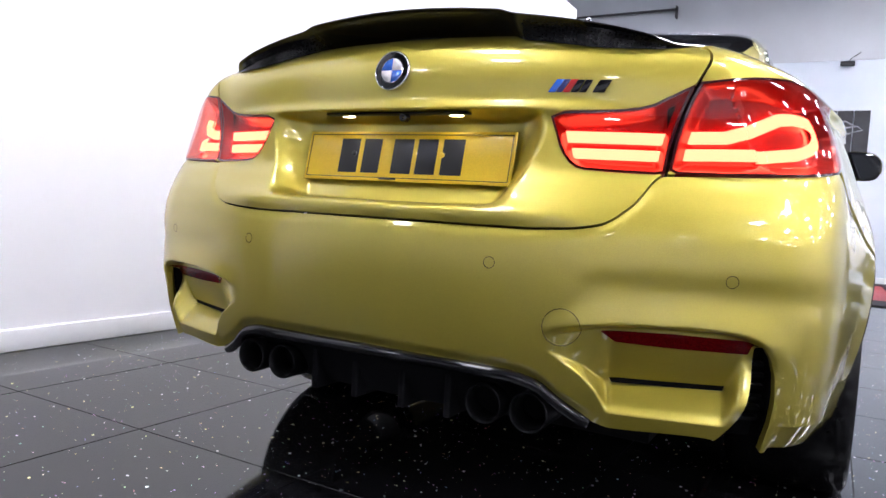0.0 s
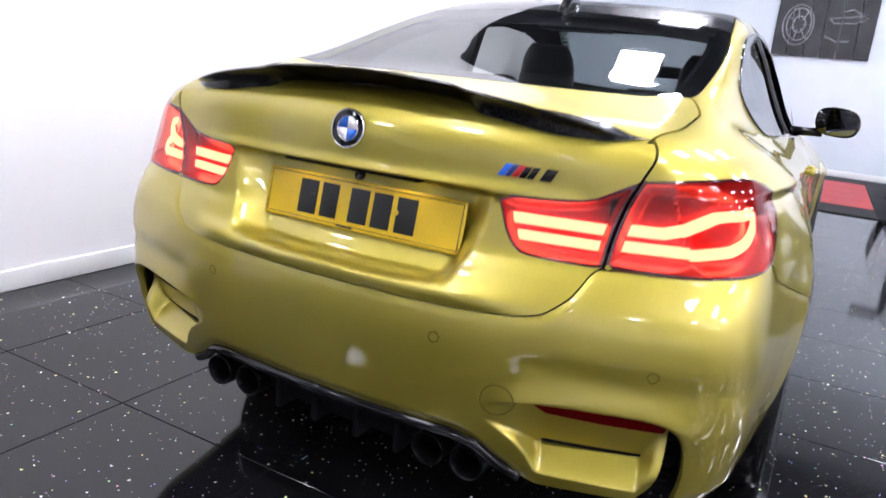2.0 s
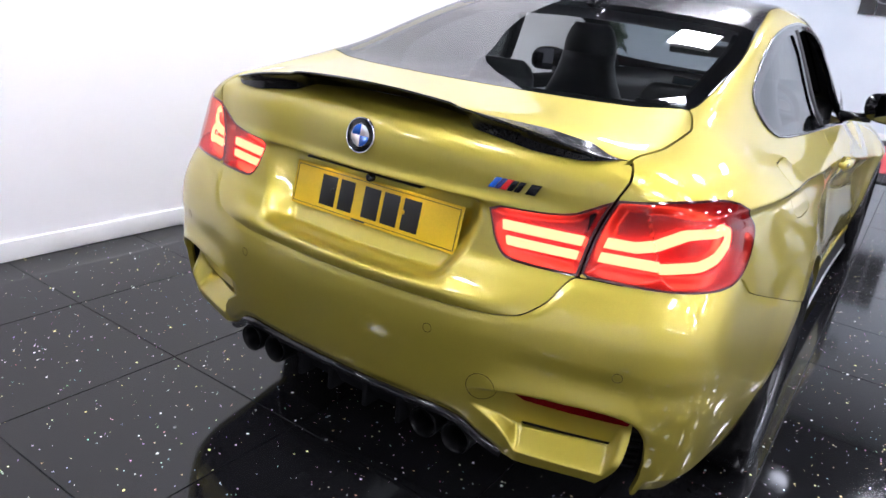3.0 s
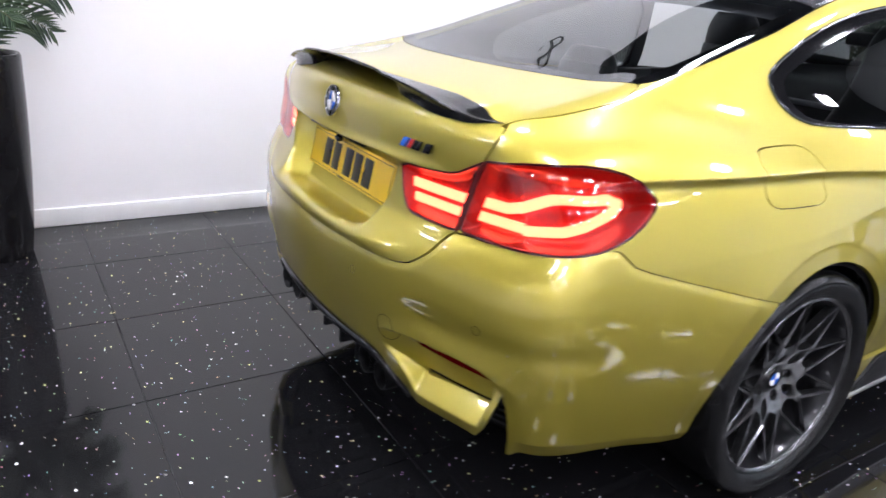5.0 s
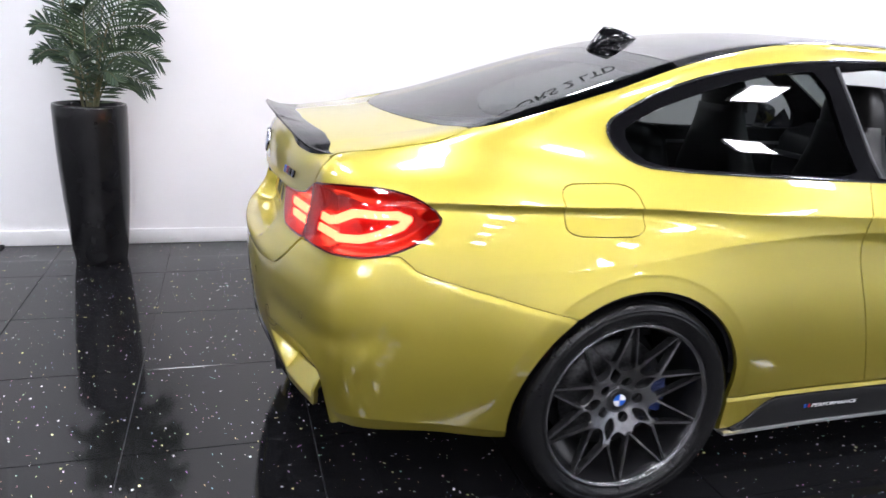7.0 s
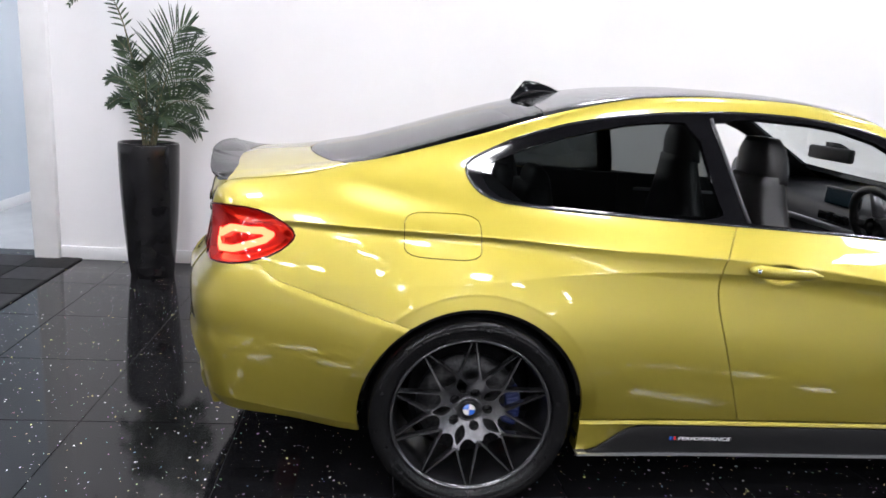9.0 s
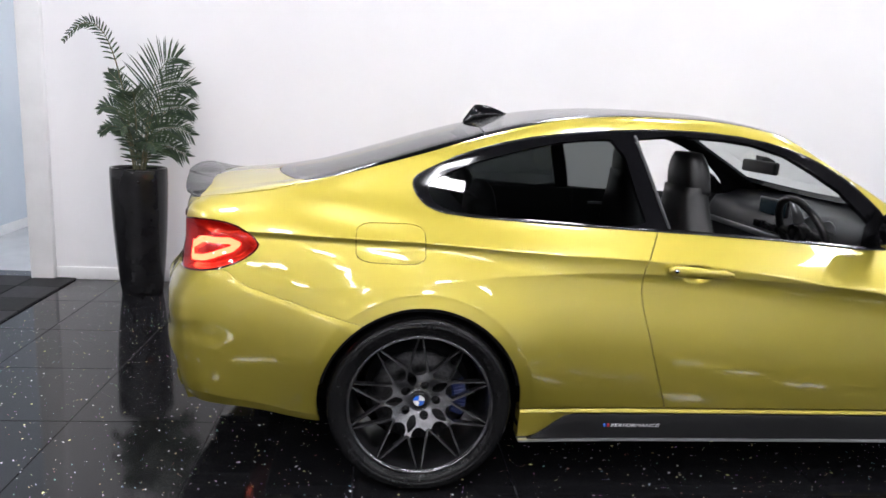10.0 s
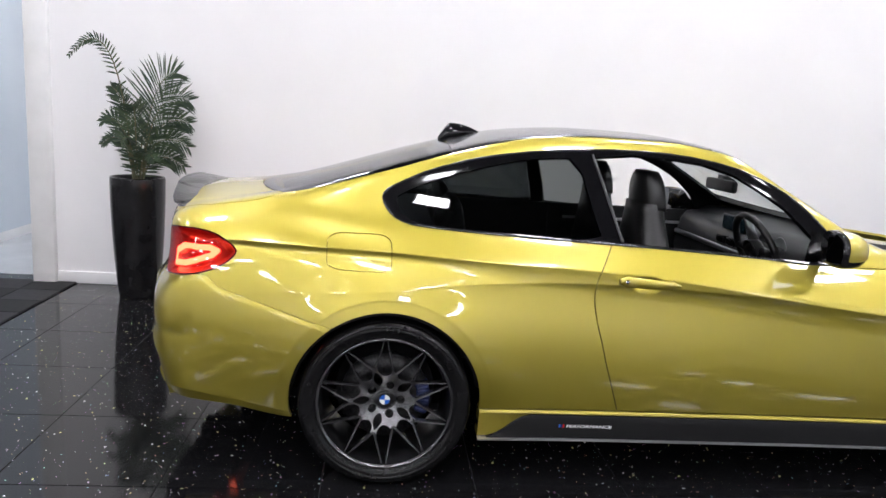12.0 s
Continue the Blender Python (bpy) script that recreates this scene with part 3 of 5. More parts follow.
def potted_palm(x, y):
    thing = anchor("potted_palm", "artificial palm in a tall glossy black tapered pot", "plant", (x, y, 0))
    rim, foot, h = 0.186, 0.134, 0.882
    prof = [(0.0, 0.02), (0.0, foot - 0.006), (0.006, foot)]
    prof += [(h * k / 12, foot + (rim - foot) * math.sin(math.pi / 2 * (k / 12)) ** 0.8) for k in range(1, 12)]
    prof += [(h - 0.012, rim), (h, rim - 0.004), (h, rim - 0.016), (h - 0.02, rim - 0.02), (h - 0.07, rim - 0.022)]
    raw("pot", *lathe(prof, 56, "z"), pot_black, thing, "tall glossy black tapered pot")
    raw("soil", *lathe([(h - 0.06, 0.001), (h - 0.055, 0.08), (h - 0.06, rim - 0.02)], 32, "z"), soil, thing)
    rng = random.Random(7)
    # compass angle, reach, height, height of the bend, leaflet length
    fronds = [(88, 0.24, 0.80, 0.78, 0.30), (82, 0.34, 0.62, 0.72, 0.24), (268, 0.42, 0.88, 1.34, 0.075), (266, 0.14, 0.68, 0.62, 0.12), (272, 0.20, 0.44, 0.56, 0.12), (94, 0.32, 0.46, 0.56, 0.20),
              (80, 0.34, 0.30, 0.46, 0.19), (96, 0.28, 0.15, 0.32, 0.16), (264, 0.22, 0.28, 0.46, 0.09), (12, 0.18, 0.56, 0.58, 0.17), (348, 0.17, 0.32, 0.42, 0.16),
              (172, 0.14, 0.40, 0.46, 0.15), (45, 0.21, 0.20, 0.34, 0.15)]
    for a, reach, top, bend, leaf in fronds:
        turn = radians(80 if abs(sa_of(a)) > 0.9 else 35) * (1 if a < 180 else -1) + rng.uniform(-0.25, 0.25)
        ca, sa = math.cos(math.radians(a)), math.sin(math.radians(a))
        pts = []
        for k in range(19):
            t = k / 18
            out = 2 * t * (1 - t) * reach * 0.18 + t * t * reach
            up = 2 * t * (1 - t) * bend + t * t * top
            pts.append(Vector((ca * (0.03 + out), sa * (0.03 + out), h - 0.06 + up)))
        stem = raw("frond_stem", *tube(pts, [0.0065 * (1 - 0.75 * k / 18) for k in range(19)], 6), stem_brown, thing)
        rib = Vector((-sa, ca, 0)) * 0.004
        vs = [q for p in pts[2:] for q in (p + rib, p - rib)]
        fs = [(2 * i, 2 * i + 1, 2 * i + 3, 2 * i + 2) for i in range(len(pts) - 3)]
        for k in range(2, 19):
            for half in (0, 0.55) if k > 6 else (0,):
                kk = min(k + half, 17.99)
                i = int(kk)
                p = pts[i].lerp(pts[i + 1], kk - i)
                along = (pts[i + 1] - pts[i - 1]).normalized()
                side = Vector((-sa, ca, 0))
                side = (side - along * side.dot(along)).normalized()
                flat = along.cross(side).normalized()
                side, flat = side * math.cos(turn) + flat * math.sin(turn), flat * math.cos(turn) - side * math.sin(turn)
                t = (kk - 2) / 16
                ln = leaf * math.sin(math.pi * (0.22 + 0.66 * t)) * rng.uniform(0.85, 1.12)
                for sgn in (-1, 1):
                    d = (side * sgn * (1.0 - 0.35 * t) + along * (0.42 + 0.5 * t) + flat * rng.uniform(0.02, 0.25)).normalized()
                    w = d.cross(flat).normalized() * rng.uniform(0.0045, 0.0070)
                    b0 = len(vs)
                    droop = Vector((0, 0, -0.35 * ln * rng.uniform(0.1, 0.6)))
                    mid, late, tip = p + d * ln * 0.35 + droop * 0.08, p + d * ln * 0.72 + droop * 0.45, p + d * ln + droop
                    keel = flat * -0.003
                    vs += [p + w * 0.4, p - w * 0.4, mid + w, mid + keel, mid - w, late + w * 0.8, late + keel, late - w * 0.8, tip]
                    fs += [(b0, b0 + 3, b0 + 2), (b0, b0 + 1, b0 + 3), (b0 + 1, b0 + 4, b0 + 3), (b0 + 2, b0 + 3, b0 + 6, b0 + 5), (b0 + 3, b0 + 4, b0 + 7, b0 + 6), (b0 + 5, b0 + 6, b0 + 8), (b0 + 6, b0 + 7, b0 + 8)]
        raw("frond_leaf", vs, fs, leaf_green, stem, smooth=False)
    return thing


potted_palm(-1.772, -1.800)
potted_palm(-1.772, 4.72)


# ---- the yellow coupe ----
car = anchor("coupe_car", "metallic yellow two-door coupe, black roof, lit tail lamps, window down", "car")
ARCH = 0.369
rear_top = curve([0, 0.30, 0.41, 0.465, 0.515, 0.581, 0.70, 0.80, 0.885, 0.935, 1.13, 1.33, 1.5], [0.667, 0.667, 0.672, 0.682, 0.715, 0.777, 0.781, 0.793, 0.803, 0.762, 0.697, 0.642, 0.60])
rear_low = curve([0, 0.30, 0.36, 0.42, 0.48, 0.52, 0.65, 0.69, 0.735, 0.9, 1.17, 1.3], [0.403, 0.397, 0.386, 0.348, 0.322, 0.318, 0.322, 0.318, 0.302, 0.298, 0.252, 0.24])
lid_side = curve([0.60, 0.777, 0.841, 0.939, 1.015, 1.1], [0.50, 0.581, 0.596, 0.629, 0.668, 0.70])
lid_x = curve([-1.1, -0.90, -0.82, -0.70, -0.56, -0.485, -0.44, -0.3], [0.56, 0.575, 0.588, 0.617, 0.621, 0.602, 0.577, 0.45])
glass_x = curve([-0.62, -0.45, -0.39, -0.2, 0.0, 0.231, 0.403, 0.608, 1.021, 1.335, 1.654, 2.03, 2.193], [0.52, 0.575, 0.585, 0.584, 0.578, 0.55, 0.53, 0.505, 0.495, 0.51, 0.55, 0.60, 0.62])
door_y = curve([0.25, 0.314, 0.566, 0.783, 0.843, 0.96, 1.0], [0.955, 0.934, 0.847, 0.797, 0.803, 0.864, 0.885])
belt_z = curve([-0.1, 0.018, 0.096, 0.464, 0.874, 1.155, 1.441, 1.734, 1.868, 2.302], [1.06, 1.025, 1.005, 0.988, 0.975, 0.966, 0.953, 0.932, 0.924, 0.924])
SILL = 0.318
DOOR_END = 2.13

lamp_inner_whole = outline([(0.345, 0.888), (0.362, 0.852), (0.378, 0.815), (0.405, 0.786), (0.44, 0.779), (0.60, 0.777), (0.61, 0.80), (0.622, 0.85), (0.648, 0.953), (0.585, 0.918), (0.55, 0.900), (0.48, 0.892)], 1)
lamp_outer_whole = outline([(0.565, 0.780), (0.58, 0.85), (0.60, 0.940), (0.70, 0.956), (0.76, 0.962), (0.85, 0.964), (0.93, 0.945), (0.985, 0.900), (0.978, 0.872), (0.935, 0.832), (0.87, 0.803), (0.80, 0.789), (0.70, 0.781)], 1)
lamp_inner = lambda w, z: np.minimum(lamp_inner_whole(w, z), lid_side(z) - 0.0030 - w)
lamp_outer = lambda w, z: np.minimum(lamp_outer_whole(w, z), w - lid_side(z) - 0.0030)
dlo_points = [(-0.046, 1.096), (-0.021, 1.055), (0.018, 1.025), (0.096, 1.005), (0.464, 0.988), (0.874, 0.975), (1.155, 0.966), (1.441, 0.953), (1.761, 0.93), (1.857, 0.95), (1.819, 1.058), (1.76, 1.116), (1.668, 1.192), (1.544, 1.257), (1.396, 1.307), (1.177, 1.339), (0.935, 1.344), (0.768, 1.335), (0.579, 1.319), (0.349, 1.283), (0.144, 1.223), (0.012, 1.161), (-0.04, 1.129)]
dlo_outer = outline(dlo_points, 1)
quarter_shape = outline([(0.012, 1.1), (0.046, 1.041), (0.14, 1.019), (0.464, 1.005), (0.829, 0.99), (0.803, 1.067), (0.739, 1.292), (0.608, 1.285), (0.463, 1.263), (0.191, 1.187), (0.05, 1.126)], 1)
door_shape = outline([(0.813, 1.299), (0.865, 1.161), (0.922, 0.99), (1.178, 0.979), (1.494, 0.963), (1.785, 0.943), (1.745, 1.026), (1.632, 1.137), (1.515, 1.209), (1.416, 1.261), (1.283, 1.298), (1.174, 1.31), (0.98, 1.318)], 0)
flap_shape = outline([(1.313, 0.974), (1.430, 0.975), (1.551, 0.971), (1.556, 0.91), (1.557, 0.846), (1.44, 0.846), (1.316, 0.852), (1.313, 0.91)], 2)
low_slot = outline([(0.500, 0.392), (0.60, 0.396), (0.682, 0.400), (0.682, 0.386), (0.60, 0.382), (0.508, 0.378)], 0)
brow = outline([(0.352, 0.455), (0.385, 0.480), (0.42, 0.494), (0.514, 0.509), (0.649, 0.514), (0.690, 0.507), (0.715, 0.486), (0.732, 0.43), (0.742, 0.33), (0.742, 0.20), (0.50, 0.20), (0.515, 0.33), (0.47, 0.40), (0.40, 0.44)], 1)


quarter_pane = lambda y, z: np.minimum(quarter_shape(y, z) + 0.009, dlo_outer(y, z) - 0.006)
door_opening = lambda y, z: np.minimum(door_shape(y, z) + 0.007, dlo_outer(y, z) - 0.006)
door_wide = lambda y, z: np.maximum(door_opening(y, z), np.minimum(np.minimum(dlo_outer(y, z) - 0.014, y - 1.2), z - 0.985))
fin_edge = curve([0.26, 0.30, 0.33, 0.37, 0.44, 0.49, 0.52], [0.655, 0.668, 0.684, 0.698, 0.707, 0.704, 0.70])
vent_slot = lambda w, z: np.minimum(np.minimum(brow(w, z), w - fin_edge(z)), z - 0.285)


def in_arch(p):
    return np.minimum(np.hypot(p[:, 1], p[:, 2] - 0.335), np.hypot(p[:, 1] - 2.81, p[:, 2] - 0.335)) - ARCH


def bumper_in(p, u, z):
    w = np.abs(u)
    r = np.minimum(rear_top(w) - np.where(w < 0.6, 0.0016, 0.0009) - z, z - rear_low(w))
    r = np.minimum(r, in_arch(p))
    r = np.minimum(r, -vent_slot(w, z))
    return np.minimum(r, -low_slot(w, z))


def bumper_dent(p, u, z):
    w = np.abs(u)
    b = brow(w, z)
    deep = (0.030 + 0.22 * np.clip(0.49 - z, 0, 0.11)) * step(0.0, 0.009, b) * step(0.38, 0.52, w)
    inner = fin_edge(z) - w
    flap = np.clip((0.384 - z) / 0.036, 0, 1) * step(0.488, 0.512, w)
    fin = step(0.022, 0.010, inner) * step(0.470, 0.380, z)
    near = np.maximum(flap, fin) * step(-0.004, 0.0, inner)
    deep = deep * (1 - near) * step(0.25, 0.36, z) - 0.004 * near
    shoulder = 0.003 * bump(z, rear_top(w) - 0.0, 0.012)
    # the lip that swells out over the vents, and the lower edge turned in
    over = np.maximum(-b, 0)
    swell = -0.008 * np.exp(-(over / 0.030) ** 2) * step(0.36, 0.46, w) * step(0.0, 0.004, -b) * step(0.80, 0.72, w) * step(0.44, 0.50, z)
    hollow = 0.0045 * bump(z, 0.575, 0.030) * step(0.40, 0.52, w) * step(0.95, 0.78, w)
    foot = 0.34 * np.maximum(rear_low(w) + 0.052 - 0.016 * step(0.8, 0.95, w) - z, 0) * step(0.745, 0.765, w)
    edge = 0.010 * step(0.028, 0.0, z - rear_low(w)) * step(0.50, 0.44, w)
    shoulder = shoulder + swell + hollow
    return deep + shoulder + foot + edge


half_u = np.concatenate([np.linspace(0.0, 0.34, 44)[:-1], np.linspace(0.34, 0.76, 150)[:-1], np.linspace(0.76, 1.36, 72)])
fine_z = np.concatenate([np.linspace(0.235, 0.285, 10)[:-1], np.linspace(0.285, 0.52, 95)[:-1], np.linspace(0.52, 0.815, 56)])
bumper = skin("rear_bumper", on_wrap, np.concatenate([-half_u[:0:-1], half_u]), fine_z, None, bumper_in, paint, car, "metallic yellow bumper with side air vents", bumper_dent)


def lid_low(p, u, z):
    w = np.abs(u)
    return np.minimum(np.minimum(z - rear_top(np.minimum(w, 0.581)) - 0.0016, lid_side(z) - 0.0025 - w), -lamp_inner(w, z) - 0.0007)


def lid_dent(p, u, z):
    w = np.abs(u)
    # the number plate's hollow under an overhanging lip
    d = (0.080 - 0.25 * w * w) * step(0.0, 0.07, 0.345 - 0.05 * step(0.86, 0.70, z) - w) * step(0.690, 0.745, z) * step(0.893, 0.880, z)
    lip = -0.007 * bump(z, 0.893, 0.014) * step(0.60, 0.34, w)
    lower = -0.012 * bump(z, 0.690, 0.022) * step(0.52, 0.3, w)
    return d + lip + lower


SPLIT = 1.012
lid = anchor("trunk_lid", "", "", group="")
lid.parent = car
skin("rear_face", on_wrap, (-0.68, 0.68), (0.655, 1.03), (340, 170), lambda p, u, z: np.minimum(lid_low(p, u, z), SPLIT - z), paint, lid, "", lid_dent)
skin("deck", drop, (-0.66, 0.66), (-0.97, -0.40), (180, 90),
     lambda p, u, v: np.minimum(np.minimum(lid_x(v) - 0.0025 - np.abs(u), p[:, 2] - SPLIT), (-0.605 + 0.48 * u * u) - v), paint, lid)
skin("rear_window", drop, (-0.66, 0.66), (-0.62, 0.24), (120, 100),
     lambda p, u, v: np.minimum(np.minimum(glass_x(v) - 0.004 - np.abs(u), v - (-0.600 + 0.48 * u * u)), 0.224 - v), glass_rear, car, "dark tinted rear window", lip=0.004)
skin("rear_window_band", drop, (-0.66, 0.66), (-0.62, 0.24), (160, 110),
     lambda p, u, v: np.minimum(np.minimum(np.minimum(glass_x(v) - 0.003 - np.abs(u), v - (-0.603 + 0.48 * u * u)), 0.224 - v),
                                -np.minimum(np.minimum(glass_x(v) - 0.045 - np.abs(u), v - (-0.555 + 0.48 * u * u)), 0.17 - v)), gloss_black, car, lift=-0.004, lip=0.0)
skin("roof", drop, (-0.60, 0.60), (0.20, 1.40), (110, 110),
     lambda p, u, v: np.minimum(np.minimum(glass_x(v) - 0.004 - np.abs(u), v - 0.228), 1.37 - 0.12 * u * u - v), carbon, car, "glossy black carbon fibre roof")
skin("windscreen", drop, (-0.66, 0.66), (1.2, 2.10), (80, 80),
     lambda p, u, v: np.minimum(np.minimum(glass_x(v) - 0.004 - np.abs(u), v - 1.375 + 0.12 * u * u), 2.05 - 0.35 * u * u - v), glass_clear, car, lip=0.004)


def shell_in(p, u):
    """All of the painted side above bumper and sill, but for lamps, windows, lid and glass."""
    x, y, z = np.abs(p[:, 0]), p[:, 1], p[:, 2]
    w = np.abs(u)
    r = np.minimum(in_arch(p), z - SILL)
    r = np.minimum(r, np.where(y < -0.1, np.maximum(z - rear_top(w) - 0.0008, w - 1.40), 1.0))
    lid_zone = np.where(y > -0.55, np.where(y < -0.40, lid_x(y) - x, -1.0), np.where(z > 0.99, np.maximum(lid_x(y) - x, lid_side(z) - w), lid_side(z) - w))
    r = np.minimum(r, -lid_zone - 0.0025)
    r = np.minimum(r, -np.where(y < -0.4, lamp_outer(w, z), -1.0) - 0.0007)
    r = np.minimum(r, -np.where(x > 0.45, dlo_outer(y, z), -1.0))
    r = np.minimum(r, np.where((z > 1.02) & (y > -0.5), x - glass_x(y), 1.0))
    return r


def door_zone(p):
    y, z = p[:, 1], p[:, 2]
    return np.minimum(np.minimum(y - door_y(z), belt_z(y) + 0.006 - z), DOOR_END - y)


A0, A1 = radians(-46), radians(90)
for flip in (False, True):
    quarter = skin("rear_quarter", on_fan, (0.56, 2.62), (A0, A1), (290, 370),
                   lambda p, u, v: np.minimum(np.minimum(shell_in(p, u), -door_zone(p) - 0.002), -flap_shape(np.abs(u), p[:, 2]) - 0.0016 if not flip else 1.0), paint, car,
                   "metallic yellow rear quarter and roof rail", flip=flip)
    skin("roof_rail", on_fan, (2.62, 3.70), (radians(20), A1), (60, 140),
         lambda p, u, v: np.minimum(np.minimum(shell_in(p, u), -door_zone(p) - 0.002), np.minimum(p[:, 2] - belt_z(p[:, 1]) - 0.004, 2.13 - p[:, 1])), paint, car, flip=flip)
    door = skin("door", on_wrap, (2.32, 3.71), (0.30, 1.02), (280, 160),
                lambda p, u, v: np.minimum(np.minimum(door_zone(p) - 0.002, p[:, 2] - SILL), in_arch(p)), paint, car, "metallic yellow door with its window down", flip=flip,
                dent=lambda p, u, z: 0.020 * step(0.0, 0.55, 1 - np.hypot((p[:, 1] - 1.005) / 0.074, (z - 0.838) / 0.037)))
    skin("front_wing", on_fan, (3.66, 5.22), (A0, A1), (120, 120),
         lambda p, u, v: np.minimum(np.minimum(in_arch(p), p[:, 2] - SILL), np.minimum(p[:, 1] - DOOR_END - 0.002, np.abs(p[:, 0]) - 0.56)), paint, car, flip=flip)
    if not flip:
        skin("fuel_flap", on_fan, (1.28, 1.60), (radians(12), radians(42)), (70, 70), lambda p, u, v: flap_shape(np.abs(u), p[:, 2]) - 0.0008, paint, car, "rounded square fuel flap")
    # window trim, panes
    trim = skin("window_trim", on_fan, (1.46, 3.50), (radians(20), radians(80)), (190, 150),
                lambda p, u, v: np.minimum(np.minimum(dlo_outer(p[:, 1], p[:, 2]) - 0.0015, -quarter_pane(p[:, 1], p[:, 2])), -(door_wide if flip else door_opening)(p[:, 1], p[:, 2])), gloss_black, car,
                "gloss black window surround", lift=0.002, lip=0.02, flip=flip)
    skin("quarter_window", on_fan, (1.5, 2.45), (radians(25), radians(75)), (90, 90),
         lambda p, u, v: quarter_pane(p[:, 1], p[:, 2]) - 0.0005, glass_dark, car, "dark tinted fixed side window", lift=-0.004, lip=0.0, flip=flip)
    ring_yz = rounded(dlo_points, 1)
    q = on_wrap(ring_yz[:, 0] + 1.557, ring_yz[:, 1])
    q = q + normal(q) * 0.0015
    q = [Vector((-x if flip else x, y, z)) for x, y, z in q]
    raw("window_bead", *tube(q + q[:1], 0.0048, 8, caps=False), bead_black, trim, "thin glossy bead round the side windows")
    seal = np.array([(0.806, 1.318), (0.826, 1.262), (0.866, 1.150), (0.900, 1.045), (0.918, 0.985)])
    q = on_wrap(seal[:, 0] + 1.557, seal[:, 1])
    q = q + normal(q) * 0.003
    raw("pillar_seal", *tube([Vector((-x if flip else x, y, z)) for x, y, z in q], 0.0055, 8), trim_grey, trim, "grey rubber seal on the pillar")
    # outer lamp: housing, glowing loop, lens
    lamp = skin("tail_lamp", on_wrap, (0.57, 1.02), (0.765, 0.98), (120, 70), lambda p, u, z: lamp_outer(np.abs(u), z), lamp_housing, car, "lit red tail lamp on the body's corner",
                lambda p, u, z: 0.042 * step(0.0, 0.030, lamp_outer(np.abs(u), z)), flip=flip, lip=0.02)
    loop = stroke([(0.57, 0.852), (0.675, 0.855), (0.715, 0.870), (0.765, 0.896), (0.80, 0.903), (0.885, 0.905), (0.910, 0.895), (0.895, 0.876), (0.835, 0.851), (0.79, 0.836), (0.73, 0.826), (0.57, 0.821)], 0.0205)
    skin("light_guide", on_wrap, (0.57, 1.0), (0.79, 0.94), (170, 70), lambda p, u, z: np.minimum(loop(np.abs(u), z), lamp_outer(np.abs(u), z) - 0.006), lamp_glow, lamp, "glowing orange-white light guide", lift=-0.028, flip=flip, lip=0.006)
    skin("lens_edge", on_wrap, (0.57, 1.02), (0.765, 0.98), (150, 90), lambda p, u, z: np.minimum(lamp_outer(np.abs(u), z), 0.0045 - lamp_outer(np.abs(u), z)), lamp_rim, lamp, lift=0.0006, flip=flip, lip=0.0)
    skin("lens", on_wrap, (0.57, 1.02), (0.765, 0.98), (100, 60), lambda p, u, z: lamp_outer(np.abs(u), z) - 0.004, lens_red, lamp, "clear red lens", lift=0.001, flip=flip, lip=0.0)
    # inner lamp on the lid
    lamp2 = skin("tail_lamp_inner", on_wrap, (0.33, 0.64), (0.765, 0.955), (90, 60), lambda p, u, z: lamp_inner(np.abs(u), z), lamp_housing, lid, "lit red inner tail lamp on the boot lid",
                 lambda p, u, z: 0.032 * step(0.0, 0.024, lamp_inner(np.abs(u), z)), flip=flip, lip=0.02)
    bars = lambda p, u, z: np.maximum(np.minimum(0.0100 - np.abs(z - 0.848), np.abs(u) - 0.384 + 0.3 * (z - 0.848)), np.minimum(0.0092 - np.abs(z - 0.817), np.abs(u) - 0.400 + 0.3 * (z - 0.817)))
    skin("light_guide", on_wrap, (0.36, 0.61), (0.80, 0.87), (90, 40), lambda p, u, z: np.minimum(bars(p, u, z), lamp_inner(np.abs(u), z) - 0.010), lamp_glow, lamp2, "two glowing light bars", lift=-0.022, flip=flip, lip=0.006)
    skin("lens_edge", on_wrap, (0.33, 0.64), (0.765, 0.955), (110, 70), lambda p, u, z: np.minimum(lamp_inner(np.abs(u), z), 0.0045 - lamp_inner(np.abs(u), z)), lamp_rim, lamp2, lift=0.0006, flip=flip, lip=0.0)
    skin("lens", on_wrap, (0.33, 0.64), (0.765, 0.955), (80, 50), lambda p, u, z: lamp_inner(np.abs(u), z) - 0.004, lens_red, lamp2, "clear red lens", lift=0.001, flip=flip, lip=0.0)
    # bumper reflector and vents
    refl = outline([(0.478, 0.491), (0.60, 0.496), (0.702, 0.495), (0.698, 0.470), (0.60, 0.468), (0.506, 0.470)], 0)
    skin("reflector", on_wrap, (0.46, 0.72), (0.45, 0.51), (60, 24), lambda p, u, z: refl(np.abs(u), z), reflector_red, bumper, "dark red reflector strip", lambda p, u, z: bumper_dent(p, u, z) - 0.003, flip=flip, lip=0.008)
    skin("vent_backing", on_wrap, (0.66, 0.78), (0.29, 0.51), (20, 40), lambda p, u, z: vent_slot(np.abs(u), z) + 0.012, matt_black, bumper, lift=-0.07, lip=0.0, flip=flip)
    skin("slot_backing", on_wrap, (0.48, 0.71), (0.355, 0.405), (40, 12), lambda p, u, z: low_slot(np.abs(u), z) + 0.012, matt_black, bumper, lift=-0.055, lip=0.0, flip=flip)
    for k in range(6):
        zz = 0.335 + 0.022 * k
        skin("vent_rib", on_wrap, (0.66, 0.75), (zz, zz + 0.008), (14, 4), lambda p, u, z: vent_slot(np.abs(u), z) + 0.002, satin_black, bumper, lift=-0.045, lip=0.01, flip=flip)


